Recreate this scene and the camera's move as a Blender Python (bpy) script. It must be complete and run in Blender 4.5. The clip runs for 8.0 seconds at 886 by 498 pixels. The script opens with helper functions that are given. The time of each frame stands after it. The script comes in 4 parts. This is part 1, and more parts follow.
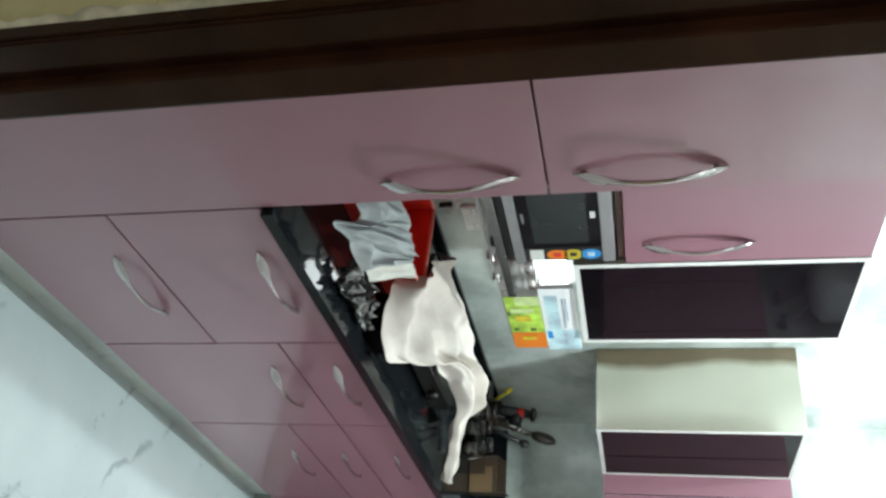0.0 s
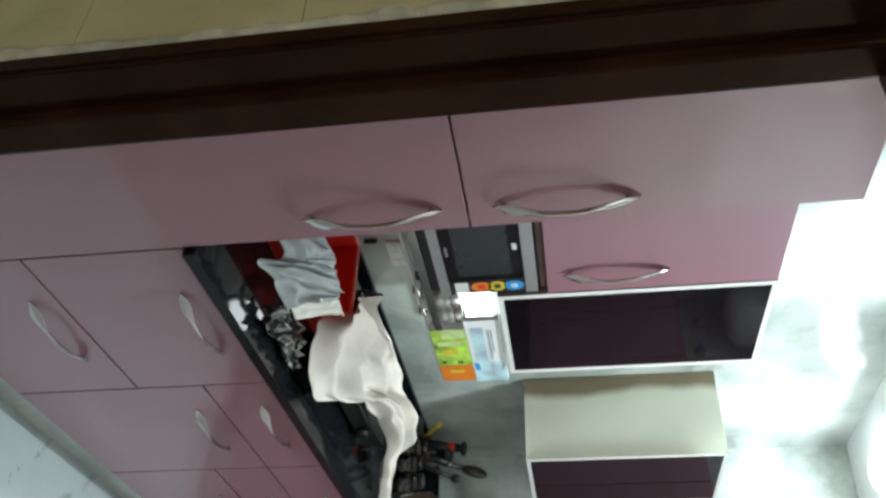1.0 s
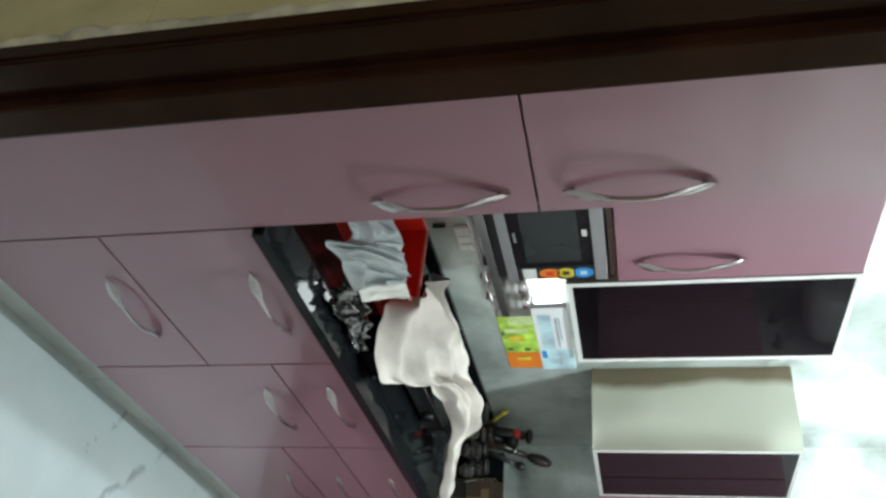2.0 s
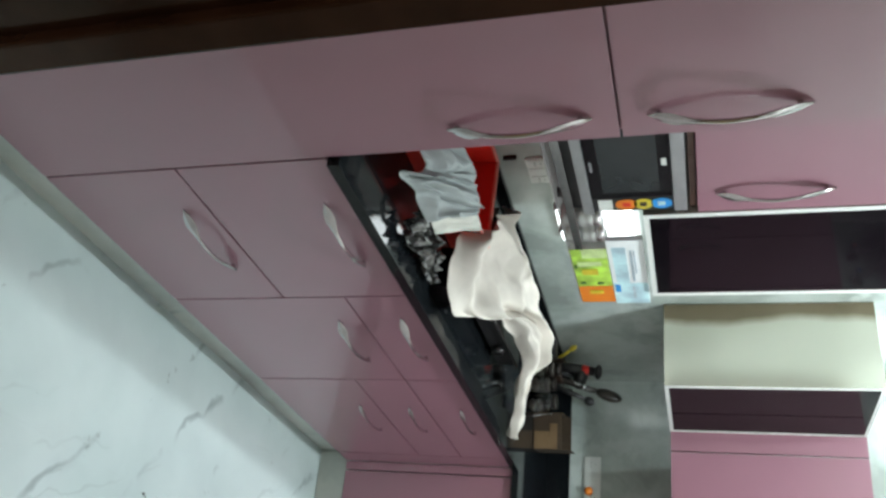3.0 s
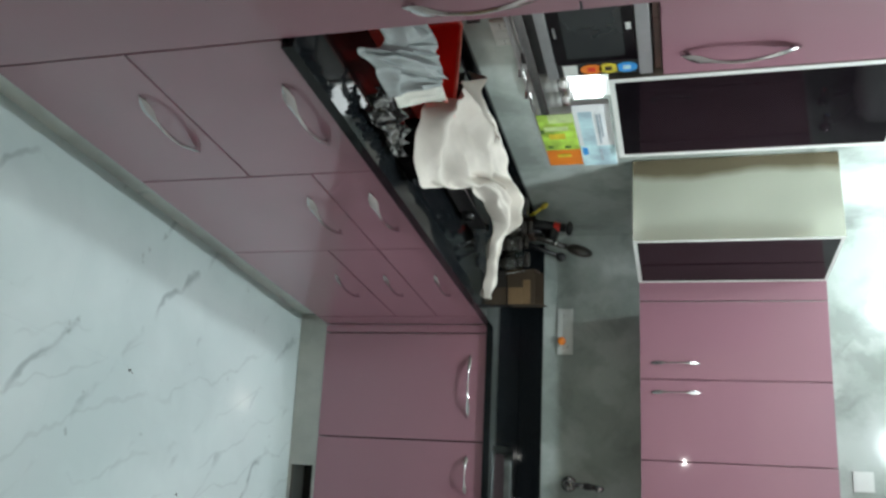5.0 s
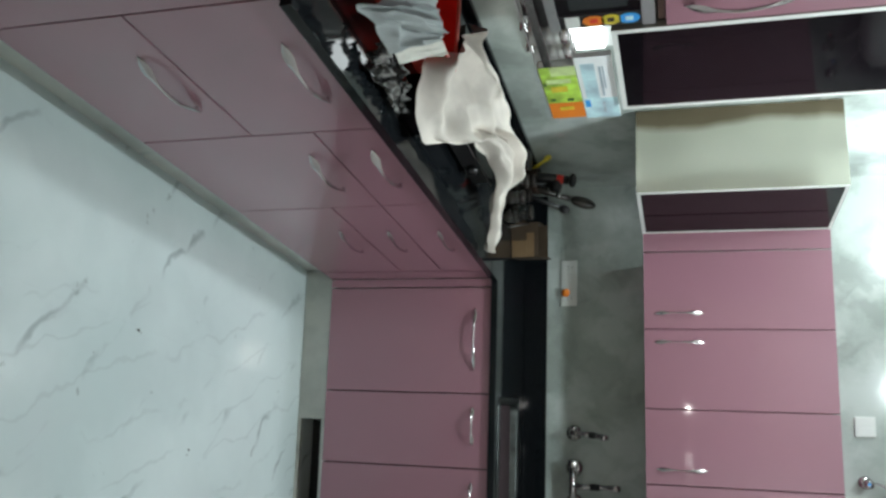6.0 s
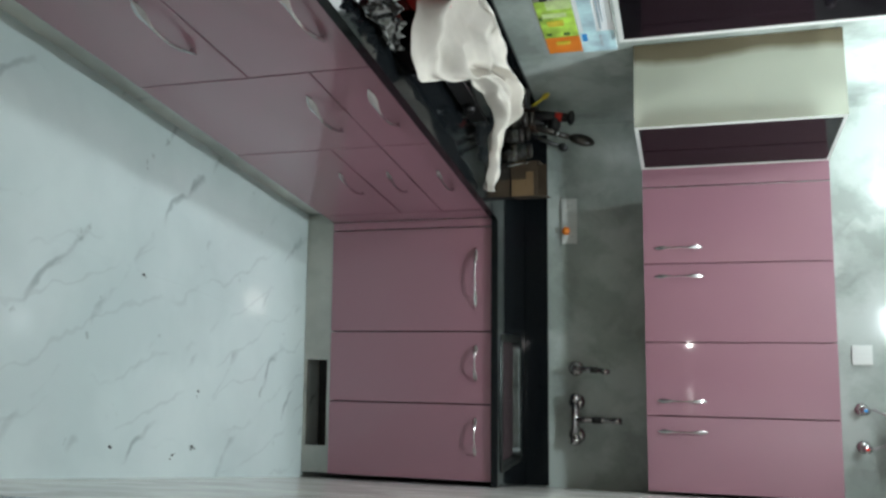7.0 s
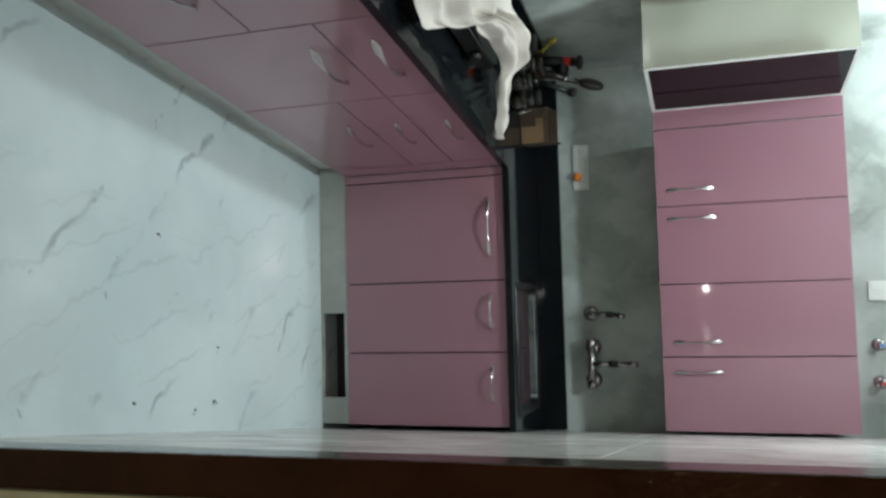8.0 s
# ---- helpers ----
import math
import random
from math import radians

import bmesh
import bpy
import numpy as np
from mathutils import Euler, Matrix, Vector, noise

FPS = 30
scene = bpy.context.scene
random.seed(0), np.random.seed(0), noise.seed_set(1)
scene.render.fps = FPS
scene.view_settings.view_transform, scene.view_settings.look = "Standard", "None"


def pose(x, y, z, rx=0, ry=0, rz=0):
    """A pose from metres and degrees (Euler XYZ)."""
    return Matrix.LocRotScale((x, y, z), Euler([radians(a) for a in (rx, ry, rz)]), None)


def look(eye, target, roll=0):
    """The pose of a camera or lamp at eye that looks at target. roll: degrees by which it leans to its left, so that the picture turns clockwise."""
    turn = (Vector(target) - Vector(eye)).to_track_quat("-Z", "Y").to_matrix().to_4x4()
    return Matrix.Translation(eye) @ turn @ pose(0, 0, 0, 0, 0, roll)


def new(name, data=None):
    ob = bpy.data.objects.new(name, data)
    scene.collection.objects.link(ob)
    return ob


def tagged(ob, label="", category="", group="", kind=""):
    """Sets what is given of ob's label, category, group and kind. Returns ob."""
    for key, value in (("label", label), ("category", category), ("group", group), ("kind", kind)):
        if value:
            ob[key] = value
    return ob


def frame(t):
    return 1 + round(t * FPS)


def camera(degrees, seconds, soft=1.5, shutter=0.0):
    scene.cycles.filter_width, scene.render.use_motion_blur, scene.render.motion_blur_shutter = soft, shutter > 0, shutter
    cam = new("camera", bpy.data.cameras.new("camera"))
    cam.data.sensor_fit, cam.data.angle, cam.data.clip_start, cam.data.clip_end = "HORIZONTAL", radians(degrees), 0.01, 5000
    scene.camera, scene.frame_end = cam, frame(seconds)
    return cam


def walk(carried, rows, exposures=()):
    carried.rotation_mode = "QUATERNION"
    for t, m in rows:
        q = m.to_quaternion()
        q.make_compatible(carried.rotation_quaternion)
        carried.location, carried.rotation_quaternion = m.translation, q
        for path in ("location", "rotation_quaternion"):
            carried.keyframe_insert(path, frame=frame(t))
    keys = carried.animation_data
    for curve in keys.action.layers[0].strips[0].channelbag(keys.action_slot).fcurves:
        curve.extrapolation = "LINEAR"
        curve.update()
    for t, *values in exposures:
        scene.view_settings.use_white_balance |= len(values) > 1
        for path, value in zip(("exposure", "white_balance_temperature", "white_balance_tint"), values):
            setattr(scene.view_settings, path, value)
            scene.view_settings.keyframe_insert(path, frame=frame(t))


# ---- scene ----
cam = camera(55.6, 8.0, soft=2.7)
PATH = [
    (0, (0.971, -3.104, 1.550), (-0.152, -1.511, 1.101), 88.20),
    (0.5, (0.970, -3.079, 1.542), (-0.175, -1.485, 1.157), 87.80),
    (1, (0.990, -3.117, 1.558), (-0.217, -1.546, 1.285), 86.15),
    (1.5, (0.985, -3.111, 1.568), (-0.244, -1.553, 1.318), 86.03),
    (2, (0.981, -3.097, 1.560), (-0.190, -1.536, 1.121), 87.37),
    (2.2, (0.978, -3.093, 1.543), (-0.153, -1.518, 1.052), 87.46),
    (3.3, (0.990, -3.067, 1.520), (-0.008, -1.436, 0.932), 88.70),
    (3.5, (0.981, -3.086, 1.532), (0.031, -1.419, 0.966), 89.02),
    (4, (0.953, -3.094, 1.546), (0.105, -1.358, 1.030), 88.62),
    (4.5, (0.941, -3.099, 1.549), (0.179, -1.325, 1.027), 88.60),
    (5.8, (0.924, -3.101, 1.550), (0.264, -1.296, 0.995), 88.80),
    (6, (0.923, -3.109, 1.551), (0.309, -1.287, 1.000), 88.75),
    (6.5, (0.933, -3.083, 1.561), (0.415, -1.237, 0.991), 88.71),
    (7, (0.951, -3.121, 1.563), (0.460, -1.264, 1.004), 88.46),
    (7.5, (0.954, -3.127, 1.569), (0.485, -1.264, 1.013), 88.35),
    (8, (0.968, -3.121, 1.575), (0.584, -1.252, 0.978), 87.34),
]
walk(cam, [(t, look(eye, aim, lean)) for t, eye, aim, lean in PATH],
     exposures=[(0, 0.17), (0.5, 0.16), (1, -0.08), (1.5, -0.17), (2, -0.08), (3.5, 0.06), (4.5, -0.20), (6, -0.28), (8, -0.35)])

# ---- world and lamps ----
world = bpy.data.worlds.new("world")
scene.world = world
world.use_nodes = True
world.node_tree.nodes["Background"].inputs[0].default_value = (0.6, 0.75, 1.0, 1)
world.node_tree.nodes["Background"].inputs[1].default_value = 0.1


def lamp(name, kind, m, energy, colour, size):
    data = bpy.data.lights.new(name, kind)
    data.energy, data.color = energy, colour
    if kind == "AREA":
        data.shape, data.size = "DISK", size
    else:
        data.shadow_soft_size = size
    ob = new(name, data)
    ob.matrix_world = m
    return ob


COOL = (0.86, 0.99, 1.025)
SPOTS = [(-0.30, 0.12, 8.0), (-0.30, -0.92, 10.5), (0.44, -0.76, 25.0)]  # kitchen ceiling lights: x, y, watts; the third is an added unseen fill lamp
for sx, sy, watts in SPOTS:
    lamp("ceiling_or_fill_glow", "AREA", pose(sx, sy, 2.660), watts, COOL, 0.13)
# Added unseen lamp that fills the room behind the camera.
lamp("hall_fill_glow", "AREA", pose(0.6, -4.4, 2.660), 18, (1.0, 0.96, 0.86), 0.3)
lamp("phone_torch", "POINT", pose(0.86, -3.16, 1.56), 2.6, (1.0, 0.98, 0.95), 0.008)

# ---- numbers of the plan ----
BACK = pose(0, 0, 0, 0, 0, 7.35)  # the back run stands off square: u along it, v into the wall
LEFT_WALL, RIGHT_WALL, BACK_WALL = -0.58, 1.037, 0.58
CEILING = 2.73
KICK, UNDER, TOP = 0.137, 0.82, 0.848
UP_LOW, UP_HIGH = 1.389, 2.10
UP_X, UP_V = -0.25, 0.26


# ---- materials ----
def material(name, colour, rough=0.5, metal=0.0, vary=0.12, scale=8.0, bump=0.0, bump_scale=60.0, spec=0.5, coat=0.0, flat=False):
    mat = bpy.data.materials.new(name)
    mat.use_nodes = True
    nt = mat.node_tree
    b = nt.nodes["Principled BSDF"]
    b.inputs["Roughness"].default_value = rough
    b.inputs["Metallic"].default_value = metal
    b.inputs["Specular IOR Level"].default_value = spec
    b.inputs["Coat Weight"].default_value = coat
    b.inputs["Coat Roughness"].default_value = 0.05
    tc = nt.nodes.new("ShaderNodeTexCoord")
    n1 = nt.nodes.new("ShaderNodeTexNoise")
    n1.inputs["Scale"].default_value = scale
    n1.inputs["Detail"].default_value = 6
    nt.links.new(tc.outputs["Object"], n1.inputs["Vector"])
    ramp = nt.nodes.new("ShaderNodeValToRGB")
    ramp.color_ramp.elements[0].position, ramp.color_ramp.elements[1].position = 0.3, 0.7
    lo = [max(0.0, c * (1 - vary)) for c in colour]
    hi = [min(1.0, c * (1 + vary)) for c in colour]
    ramp.color_ramp.elements[0].color = (*lo, 1)
    ramp.color_ramp.elements[1].color = (*hi, 1)
    nt.links.new(n1.outputs["Fac"], ramp.inputs[0])
    nt.links.new(ramp.outputs[0], b.inputs["Base Color"])
    r = nt.nodes.new("ShaderNodeMapRange")
    r.inputs["To Min"].default_value, r.inputs["To Max"].default_value = rough if flat else max(0.02, rough * 0.85), rough if flat else min(1, rough * 1.2)
    n2 = nt.nodes.new("ShaderNodeTexNoise")
    n2.inputs["Scale"].default_value = scale * 3.7
    n2.inputs["Detail"].default_value = 4
    nt.links.new(tc.outputs["Object"], n2.inputs["Vector"])
    nt.links.new(n2.outputs["Fac"], r.inputs["Value"])
    nt.links.new(r.outputs[0], b.inputs["Roughness"])
    if bump > 0:
        n3 = nt.nodes.new("ShaderNodeTexNoise")
        n3.inputs["Scale"].default_value = bump_scale
        n3.inputs["Detail"].default_value = 3
        nt.links.new(tc.outputs["Object"], n3.inputs["Vector"])
        bp = nt.nodes.new("ShaderNodeBump")
        bp.inputs["Strength"].default_value = bump
        bp.inputs["Distance"].default_value = 0.01
        nt.links.new(n3.outputs["Fac"], bp.inputs["Height"])
        nt.links.new(bp.outputs[0], b.inputs["Normal"])
    return mat


def veins_and_flecks(nt, b, mp, mixv, wave, gr, vein, width, vein_scale, amount):
    """A smoky halo along the main veins, a second set of hair veins across, and small dark flecks."""
    def times(a, c):
        n = nt.nodes.new("ShaderNodeMath")
        n.operation = "MULTIPLY"
        nt.links.new(a, n.inputs[0])
        if isinstance(c, float):
            n.inputs[1].default_value = c
        else:
            nt.links.new(c, n.inputs[1])
        return n.outputs[0]

    def band(fac, lo, hi):
        n = nt.nodes.new("ShaderNodeMapRange")
        n.interpolation_type = "SMOOTHSTEP"
        n.inputs["From Min"].default_value, n.inputs["From Max"].default_value = lo, hi
        nt.links.new(fac, n.inputs["Value"])
        return n.outputs[0]

    def noise_at(scale, detail, where):
        n = nt.nodes.new("ShaderNodeTexNoise")
        n.inputs["Scale"].default_value, n.inputs["Detail"].default_value = scale, detail
        nt.links.new(where, n.inputs["Vector"])
        return n.outputs["Fac"]

    def cover(colour, fac):
        src = b.inputs["Base Color"].links[0].from_socket
        n = nt.nodes.new("ShaderNodeMixRGB")
        n.inputs[2].default_value = (*colour, 1)
        nt.links.new(fac, n.inputs[0])
        nt.links.new(src, n.inputs[1])
        nt.links.new(n.outputs[0], b.inputs["Base Color"])

    patch = band(noise_at(5.5, 5, mp.outputs[0]), 0.46, 0.66)
    halo = times(times(band(wave.outputs["Fac"], width * 7, 0.0), gr.outputs[0]), patch)
    cover([c * 1.15 for c in vein], times(halo, 0.62 * amount))
    turn = nt.nodes.new("ShaderNodeMapping")
    turn.inputs["Rotation"].default_value = (0, 0, 0.45)
    nt.links.new(mixv.outputs[0], turn.inputs["Vector"])
    hair = nt.nodes.new("ShaderNodeTexWave")
    hair.inputs["Scale"].default_value, hair.inputs["Distortion"].default_value = vein_scale * 1.5, 4.0
    hair.inputs["Detail"].default_value = 5
    nt.links.new(turn.outputs[0], hair.inputs["Vector"])
    gate = band(noise_at(2.7, 3, turn.outputs[0]), 0.52, 0.62)
    cover([c * 0.9 for c in vein], times(times(band(hair.outputs["Fac"], width * 0.55, 0.0), gate), 0.4 * amount))
    fleck = times(band(noise_at(26, 4, mixv.outputs[0]), 0.66, 0.72), band(wave.outputs["Fac"], width * 5, 0.0))
    cover([c * 0.55 for c in vein], times(fleck, 0.75 * amount))


def marble(name, base, vein, cloud, rough, vein_scale, width, turn=0.6, cloud_scale=2.5, seed=0.0, tilt=0.0, warp_by=0.55, detail=7, gate_at=(0.48, 0.66), fine=0.0, twist=3.0, gate_scale=3.1):
    """Polished marble-look tile: soft clouds and broken, slanting veins."""
    mat = bpy.data.materials.new(name)
    mat.use_nodes = True
    nt = mat.node_tree
    b = nt.nodes["Principled BSDF"]
    b.inputs["Roughness"].default_value = rough
    geo = nt.nodes.new("ShaderNodeNewGeometry")
    mp = nt.nodes.new("ShaderNodeMapping")
    mp.inputs["Rotation"].default_value = (tilt, tilt, turn)
    mp.inputs["Location"].default_value = (seed, seed * 0.7, seed * 0.3)
    nt.links.new(geo.outputs["Position"], mp.inputs["Vector"])
    warp = nt.nodes.new("ShaderNodeTexNoise")
    warp.inputs["Scale"].default_value = 2.2
    warp.inputs["Detail"].default_value = detail
    warp.inputs["Roughness"].default_value = 0.6
    nt.links.new(mp.outputs[0], warp.inputs["Vector"])
    mixv = nt.nodes.new("ShaderNodeVectorMath")
    mixv.operation = "MULTIPLY_ADD"
    nt.links.new(warp.outputs["Color"], mixv.inputs[0])
    mixv.inputs[1].default_value = (warp_by, warp_by, warp_by)
    nt.links.new(mp.outputs[0], mixv.inputs[2])
    wave = nt.nodes.new("ShaderNodeTexWave")
    wave.inputs["Scale"].default_value = vein_scale
    wave.inputs["Distortion"].default_value = twist
    wave.inputs["Detail"].default_value = 4
    nt.links.new(mixv.outputs[0], wave.inputs["Vector"])
    vr = nt.nodes.new("ShaderNodeValToRGB")
    vr.color_ramp.elements[0].position, vr.color_ramp.elements[0].color = 0.0, (1, 1, 1, 1)
    vr.color_ramp.elements[1].position, vr.color_ramp.elements[1].color = width, (0, 0, 0, 1)
    nt.links.new(wave.outputs["Fac"], vr.inputs[0])
    gate = nt.nodes.new("ShaderNodeTexNoise")
    gate.inputs["Scale"].default_value = gate_scale
    gate.inputs["Detail"].default_value = 3
    nt.links.new(mp.outputs[0], gate.inputs["Vector"])
    gr = nt.nodes.new("ShaderNodeMapRange")
    gr.inputs["From Min"].default_value, gr.inputs["From Max"].default_value = gate_at[0], gate_at[1]
    nt.links.new(gate.outputs["Fac"], gr.inputs["Value"])
    vm = nt.nodes.new("ShaderNodeMath")
    vm.operation = "MULTIPLY"
    nt.links.new(vr.outputs[0], vm.inputs[0])
    nt.links.new(gr.outputs[0], vm.inputs[1])
    cl = nt.nodes.new("ShaderNodeTexNoise")
    cl.inputs["Scale"].default_value = cloud_scale
    cl.inputs["Detail"].default_value = 8
    nt.links.new(mixv.outputs[0], cl.inputs["Vector"])
    cr = nt.nodes.new("ShaderNodeValToRGB")
    cr.color_ramp.elements[0].position, cr.color_ramp.elements[0].color = 0.36, (*cloud, 1)
    cr.color_ramp.elements[1].position, cr.color_ramp.elements[1].color = 0.62, (*base, 1)
    nt.links.new(cl.outputs["Fac"], cr.inputs[0])
    mx = nt.nodes.new("ShaderNodeMixRGB")
    mx.inputs[2].default_value = (*vein, 1)
    nt.links.new(vm.outputs[0], mx.inputs[0])
    nt.links.new(cr.outputs[0], mx.inputs[1])
    nt.links.new(mx.outputs[0], b.inputs["Base Color"])
    if fine:
        veins_and_flecks(nt, b, mp, mixv, wave, gr, vein, width, vein_scale, fine)
    return mat


PINK = material("mauve_laminate", (0.288, 0.132, 0.170), 0.5, 0.0, 0.02, 0.8, 0.0, 300, 0.5, coat=1.0, flat=True)
PINK.node_tree.nodes["Principled BSDF"].inputs["Coat IOR"].default_value = 1.52
PINK.node_tree.nodes["Principled BSDF"].inputs["Coat Roughness"].default_value = 0.045
PINK_EDGE = material("mauve_edge", (0.30, 0.13, 0.165), 0.4, vary=0.08)
GAP = material("dark_gap", (0.03, 0.015, 0.018), 0.8)
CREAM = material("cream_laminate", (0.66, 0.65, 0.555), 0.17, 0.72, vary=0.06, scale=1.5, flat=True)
def brown_band(mat, x_edge, reach):
    """A brownish band with an uneven edge along the wall side."""
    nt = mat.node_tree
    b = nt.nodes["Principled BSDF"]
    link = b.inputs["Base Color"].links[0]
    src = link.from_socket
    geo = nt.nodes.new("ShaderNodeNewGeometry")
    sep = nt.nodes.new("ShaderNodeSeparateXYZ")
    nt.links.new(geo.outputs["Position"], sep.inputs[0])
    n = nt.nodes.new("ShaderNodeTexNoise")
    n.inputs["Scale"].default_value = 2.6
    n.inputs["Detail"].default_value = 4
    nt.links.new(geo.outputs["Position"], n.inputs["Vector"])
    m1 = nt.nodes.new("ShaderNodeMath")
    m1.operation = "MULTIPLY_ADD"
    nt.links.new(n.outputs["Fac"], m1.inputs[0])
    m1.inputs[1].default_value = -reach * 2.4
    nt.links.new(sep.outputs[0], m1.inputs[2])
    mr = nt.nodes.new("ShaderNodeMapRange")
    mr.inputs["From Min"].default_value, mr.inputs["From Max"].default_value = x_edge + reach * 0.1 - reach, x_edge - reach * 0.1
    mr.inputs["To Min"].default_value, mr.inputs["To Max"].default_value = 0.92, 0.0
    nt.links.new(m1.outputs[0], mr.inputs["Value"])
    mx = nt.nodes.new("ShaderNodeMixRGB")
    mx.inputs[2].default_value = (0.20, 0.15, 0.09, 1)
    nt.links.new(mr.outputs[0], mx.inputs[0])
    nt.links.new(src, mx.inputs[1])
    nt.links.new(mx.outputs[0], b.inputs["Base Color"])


brown_band(CREAM, -0.545, 0.046)
WHITE = material("white_laminate", (0.78, 0.79, 0.76), 0.22, vary=0.03, scale=2.0)
GRANITE = material("black_granite", (0.007, 0.0085, 0.010), 0.06, vary=0.4, scale=220.0, spec=0.22)
CHROME = material("chrome", (0.54, 0.51, 0.51), 0.19, 1.0, 0.04)
STEEL = material("brushed_steel", (0.36, 0.37, 0.37), 0.24, 1.0, 0.1, 40)
TIN = material("satin_tin", (0.50, 0.51, 0.50), 0.36, 0.75, 0.1, 40)
ALU = material("satin_aluminium", (0.42, 0.43, 0.44), 0.4, 0.8, 0.06, 30)
BLACK_GLASS = material("black_glass", (0.006, 0.004, 0.006), 0.04, vary=0.2, spec=0.16)
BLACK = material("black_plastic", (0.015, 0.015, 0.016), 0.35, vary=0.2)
FLOOR_M = marble("white_floor_marble", (0.665, 0.755, 0.75), (0.39, 0.455, 0.465), (0.555, 0.645, 0.645), 0.09, 1.5, 0.048, -0.90, 1.8, warp_by=0.30, detail=4, gate_at=(0.53, 0.64), fine=0.6, twist=1.8, gate_scale=4.4)
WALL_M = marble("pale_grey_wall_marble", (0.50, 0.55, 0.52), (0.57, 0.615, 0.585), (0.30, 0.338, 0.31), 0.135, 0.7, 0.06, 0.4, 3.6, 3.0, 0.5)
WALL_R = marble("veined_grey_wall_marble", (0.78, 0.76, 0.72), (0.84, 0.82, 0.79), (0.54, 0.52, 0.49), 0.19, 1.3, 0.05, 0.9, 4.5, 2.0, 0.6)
KICK_M = marble("plinth_marble", (0.66, 0.68, 0.63), (0.36, 0.40, 0.40), (0.46, 0.49, 0.46), 0.12, 1.2, 0.08, 0.9, 2.5, 7.0)
GROUT = material("tile_grout", (0.70, 0.73, 0.72), 0.5, vary=0.15, scale=30)
CEIL_M = material("ceiling_paint", (0.80, 0.83, 0.82), 0.5, vary=0.03, bump=0.05, bump_scale=90)
BROWN = material("dark_brown_wood_paint", (0.026, 0.0100, 0.0055), 0.14, vary=0.4, scale=7.0, bump=0.05, bump_scale=16, spec=0.14)
WORN = material("worn_brown_varnish", (0.030, 0.0110, 0.0055), 0.15, vary=0.5, scale=9.0, bump=0.16, bump_scale=95, spec=0.16)
for worn in (BROWN, WORN):
    worn.node_tree.nodes["Principled BSDF"].inputs["Specular Tint"].default_value = (1.0, 0.74, 0.46, 1)
BEIGE = marble("beige_wall_tile", (0.54, 0.475, 0.285), (0.40, 0.29, 0.16), (0.43, 0.385, 0.21), 0.25, 1.4, 0.06, 0.5, 5.5, 5.0)


# ---- building helpers ----
def box(bm, x0, x1, y0, y1, z0, z1, bevel=0.0, m=None):
    vs = [bm.verts.new((x, y, z)) for z in (z0, z1) for y in (y0, y1) for x in (x0, x1)]
    fs = [bm.faces.new([vs[i] for i in f]) for f in ((0, 2, 3, 1), (4, 5, 7, 6), (0, 1, 5, 4), (2, 6, 7, 3), (0, 4, 6, 2), (1, 3, 7, 5))]
    if m is not None:
        bmesh.ops.transform(bm, matrix=m, verts=vs)
    if bevel:
        edges = list({e for f in fs for e in f.edges})
        bmesh.ops.bevel(bm, geom=edges, offset=bevel, segments=2, profile=0.6, affect="EDGES")
    return bm


def cyl(bm, p, q, r0, r1=None, n=20):
    p, q = Vector(p), Vector(q)
    d = q - p
    m = Matrix.Translation((p + q) / 2) @ d.to_track_quat("Z", "Y").to_matrix().to_4x4()
    bmesh.ops.create_cone(bm, cap_ends=True, segments=n, radius1=r0, radius2=r0 if r1 is None else r1, depth=d.length, matrix=m)
    return bm


def lathe(bm, profile, n=28, m=None):
    """A turned shape about z from (radius, height) pairs."""
    rings = []
    for r, z in profile:
        ring = [bm.verts.new((r * math.cos(2 * math.pi * k / n), r * math.sin(2 * math.pi * k / n), z)) for k in range(n)]
        rings.append(ring)
    for a, b in zip(rings, rings[1:]):
        for k in range(n):
            bm.faces.new((a[k], a[(k + 1) % n], b[(k + 1) % n], b[k]))
    bm.faces.new(list(reversed(rings[0])))
    bm.faces.new(rings[-1])
    if m is not None:
        bmesh.ops.transform(bm, matrix=m, verts=[v for ring in rings for v in ring])
    return bm


def tube(bm, pts, radii, n=10, flat=1.0):
    """A round bar along points."""
    pts = [Vector(p) for p in pts]
    rings = []
    for i, p in enumerate(pts):
        d = (pts[min(i + 1, len(pts) - 1)] - pts[max(i - 1, 0)]).normalized()
        side = d.cross(Vector((0, 0, 1)))
        if side.length < 0.2:
            side = d.cross(Vector((1, 0, 0)))
        side.normalize()
        up = side.cross(d)
        r = radii[i] if isinstance(radii, (list, tuple)) else radii
        rings.append([bm.verts.new(p + side * r * math.cos(2 * math.pi * k / n) + up * r * flat * math.sin(2 * math.pi * k / n)) for k in range(n)])
    for a, b in zip(rings, rings[1:]):
        for k in range(n):
            bm.faces.new((a[k], a[(k + 1) % n], b[(k + 1) % n], b[k]))
    bm.faces.new(list(reversed(rings[0])))
    bm.faces.new(rings[-1])
    return bm


def mesh_of(name, bm, mat, smooth=False):
    bmesh.ops.recalc_face_normals(bm, faces=bm.faces)
    me = bpy.data.meshes.new(name)
    bm.to_mesh(me)
    bm.free()
    for mt in (mat if isinstance(mat, (list, tuple)) else [mat]):
        me.materials.append(mt)
    if smooth:
        for p in me.polygons:
            p.use_smooth = True
    return me


def part(name, bm, mat, parent, label="", smooth=False, m=None):
    ob = new(name, mesh_of(name, bm, mat, smooth))
    ob.parent = parent
    if m is not None:
        ob.matrix_local = m
    if label:
        tagged(ob, label)
    return ob


def thing(name, m, label, category, group="", kind=""):
    ob = new(name)
    ob.empty_display_size = 0.05
    ob.matrix_world = m
    return tagged(ob, label, category, group, kind)


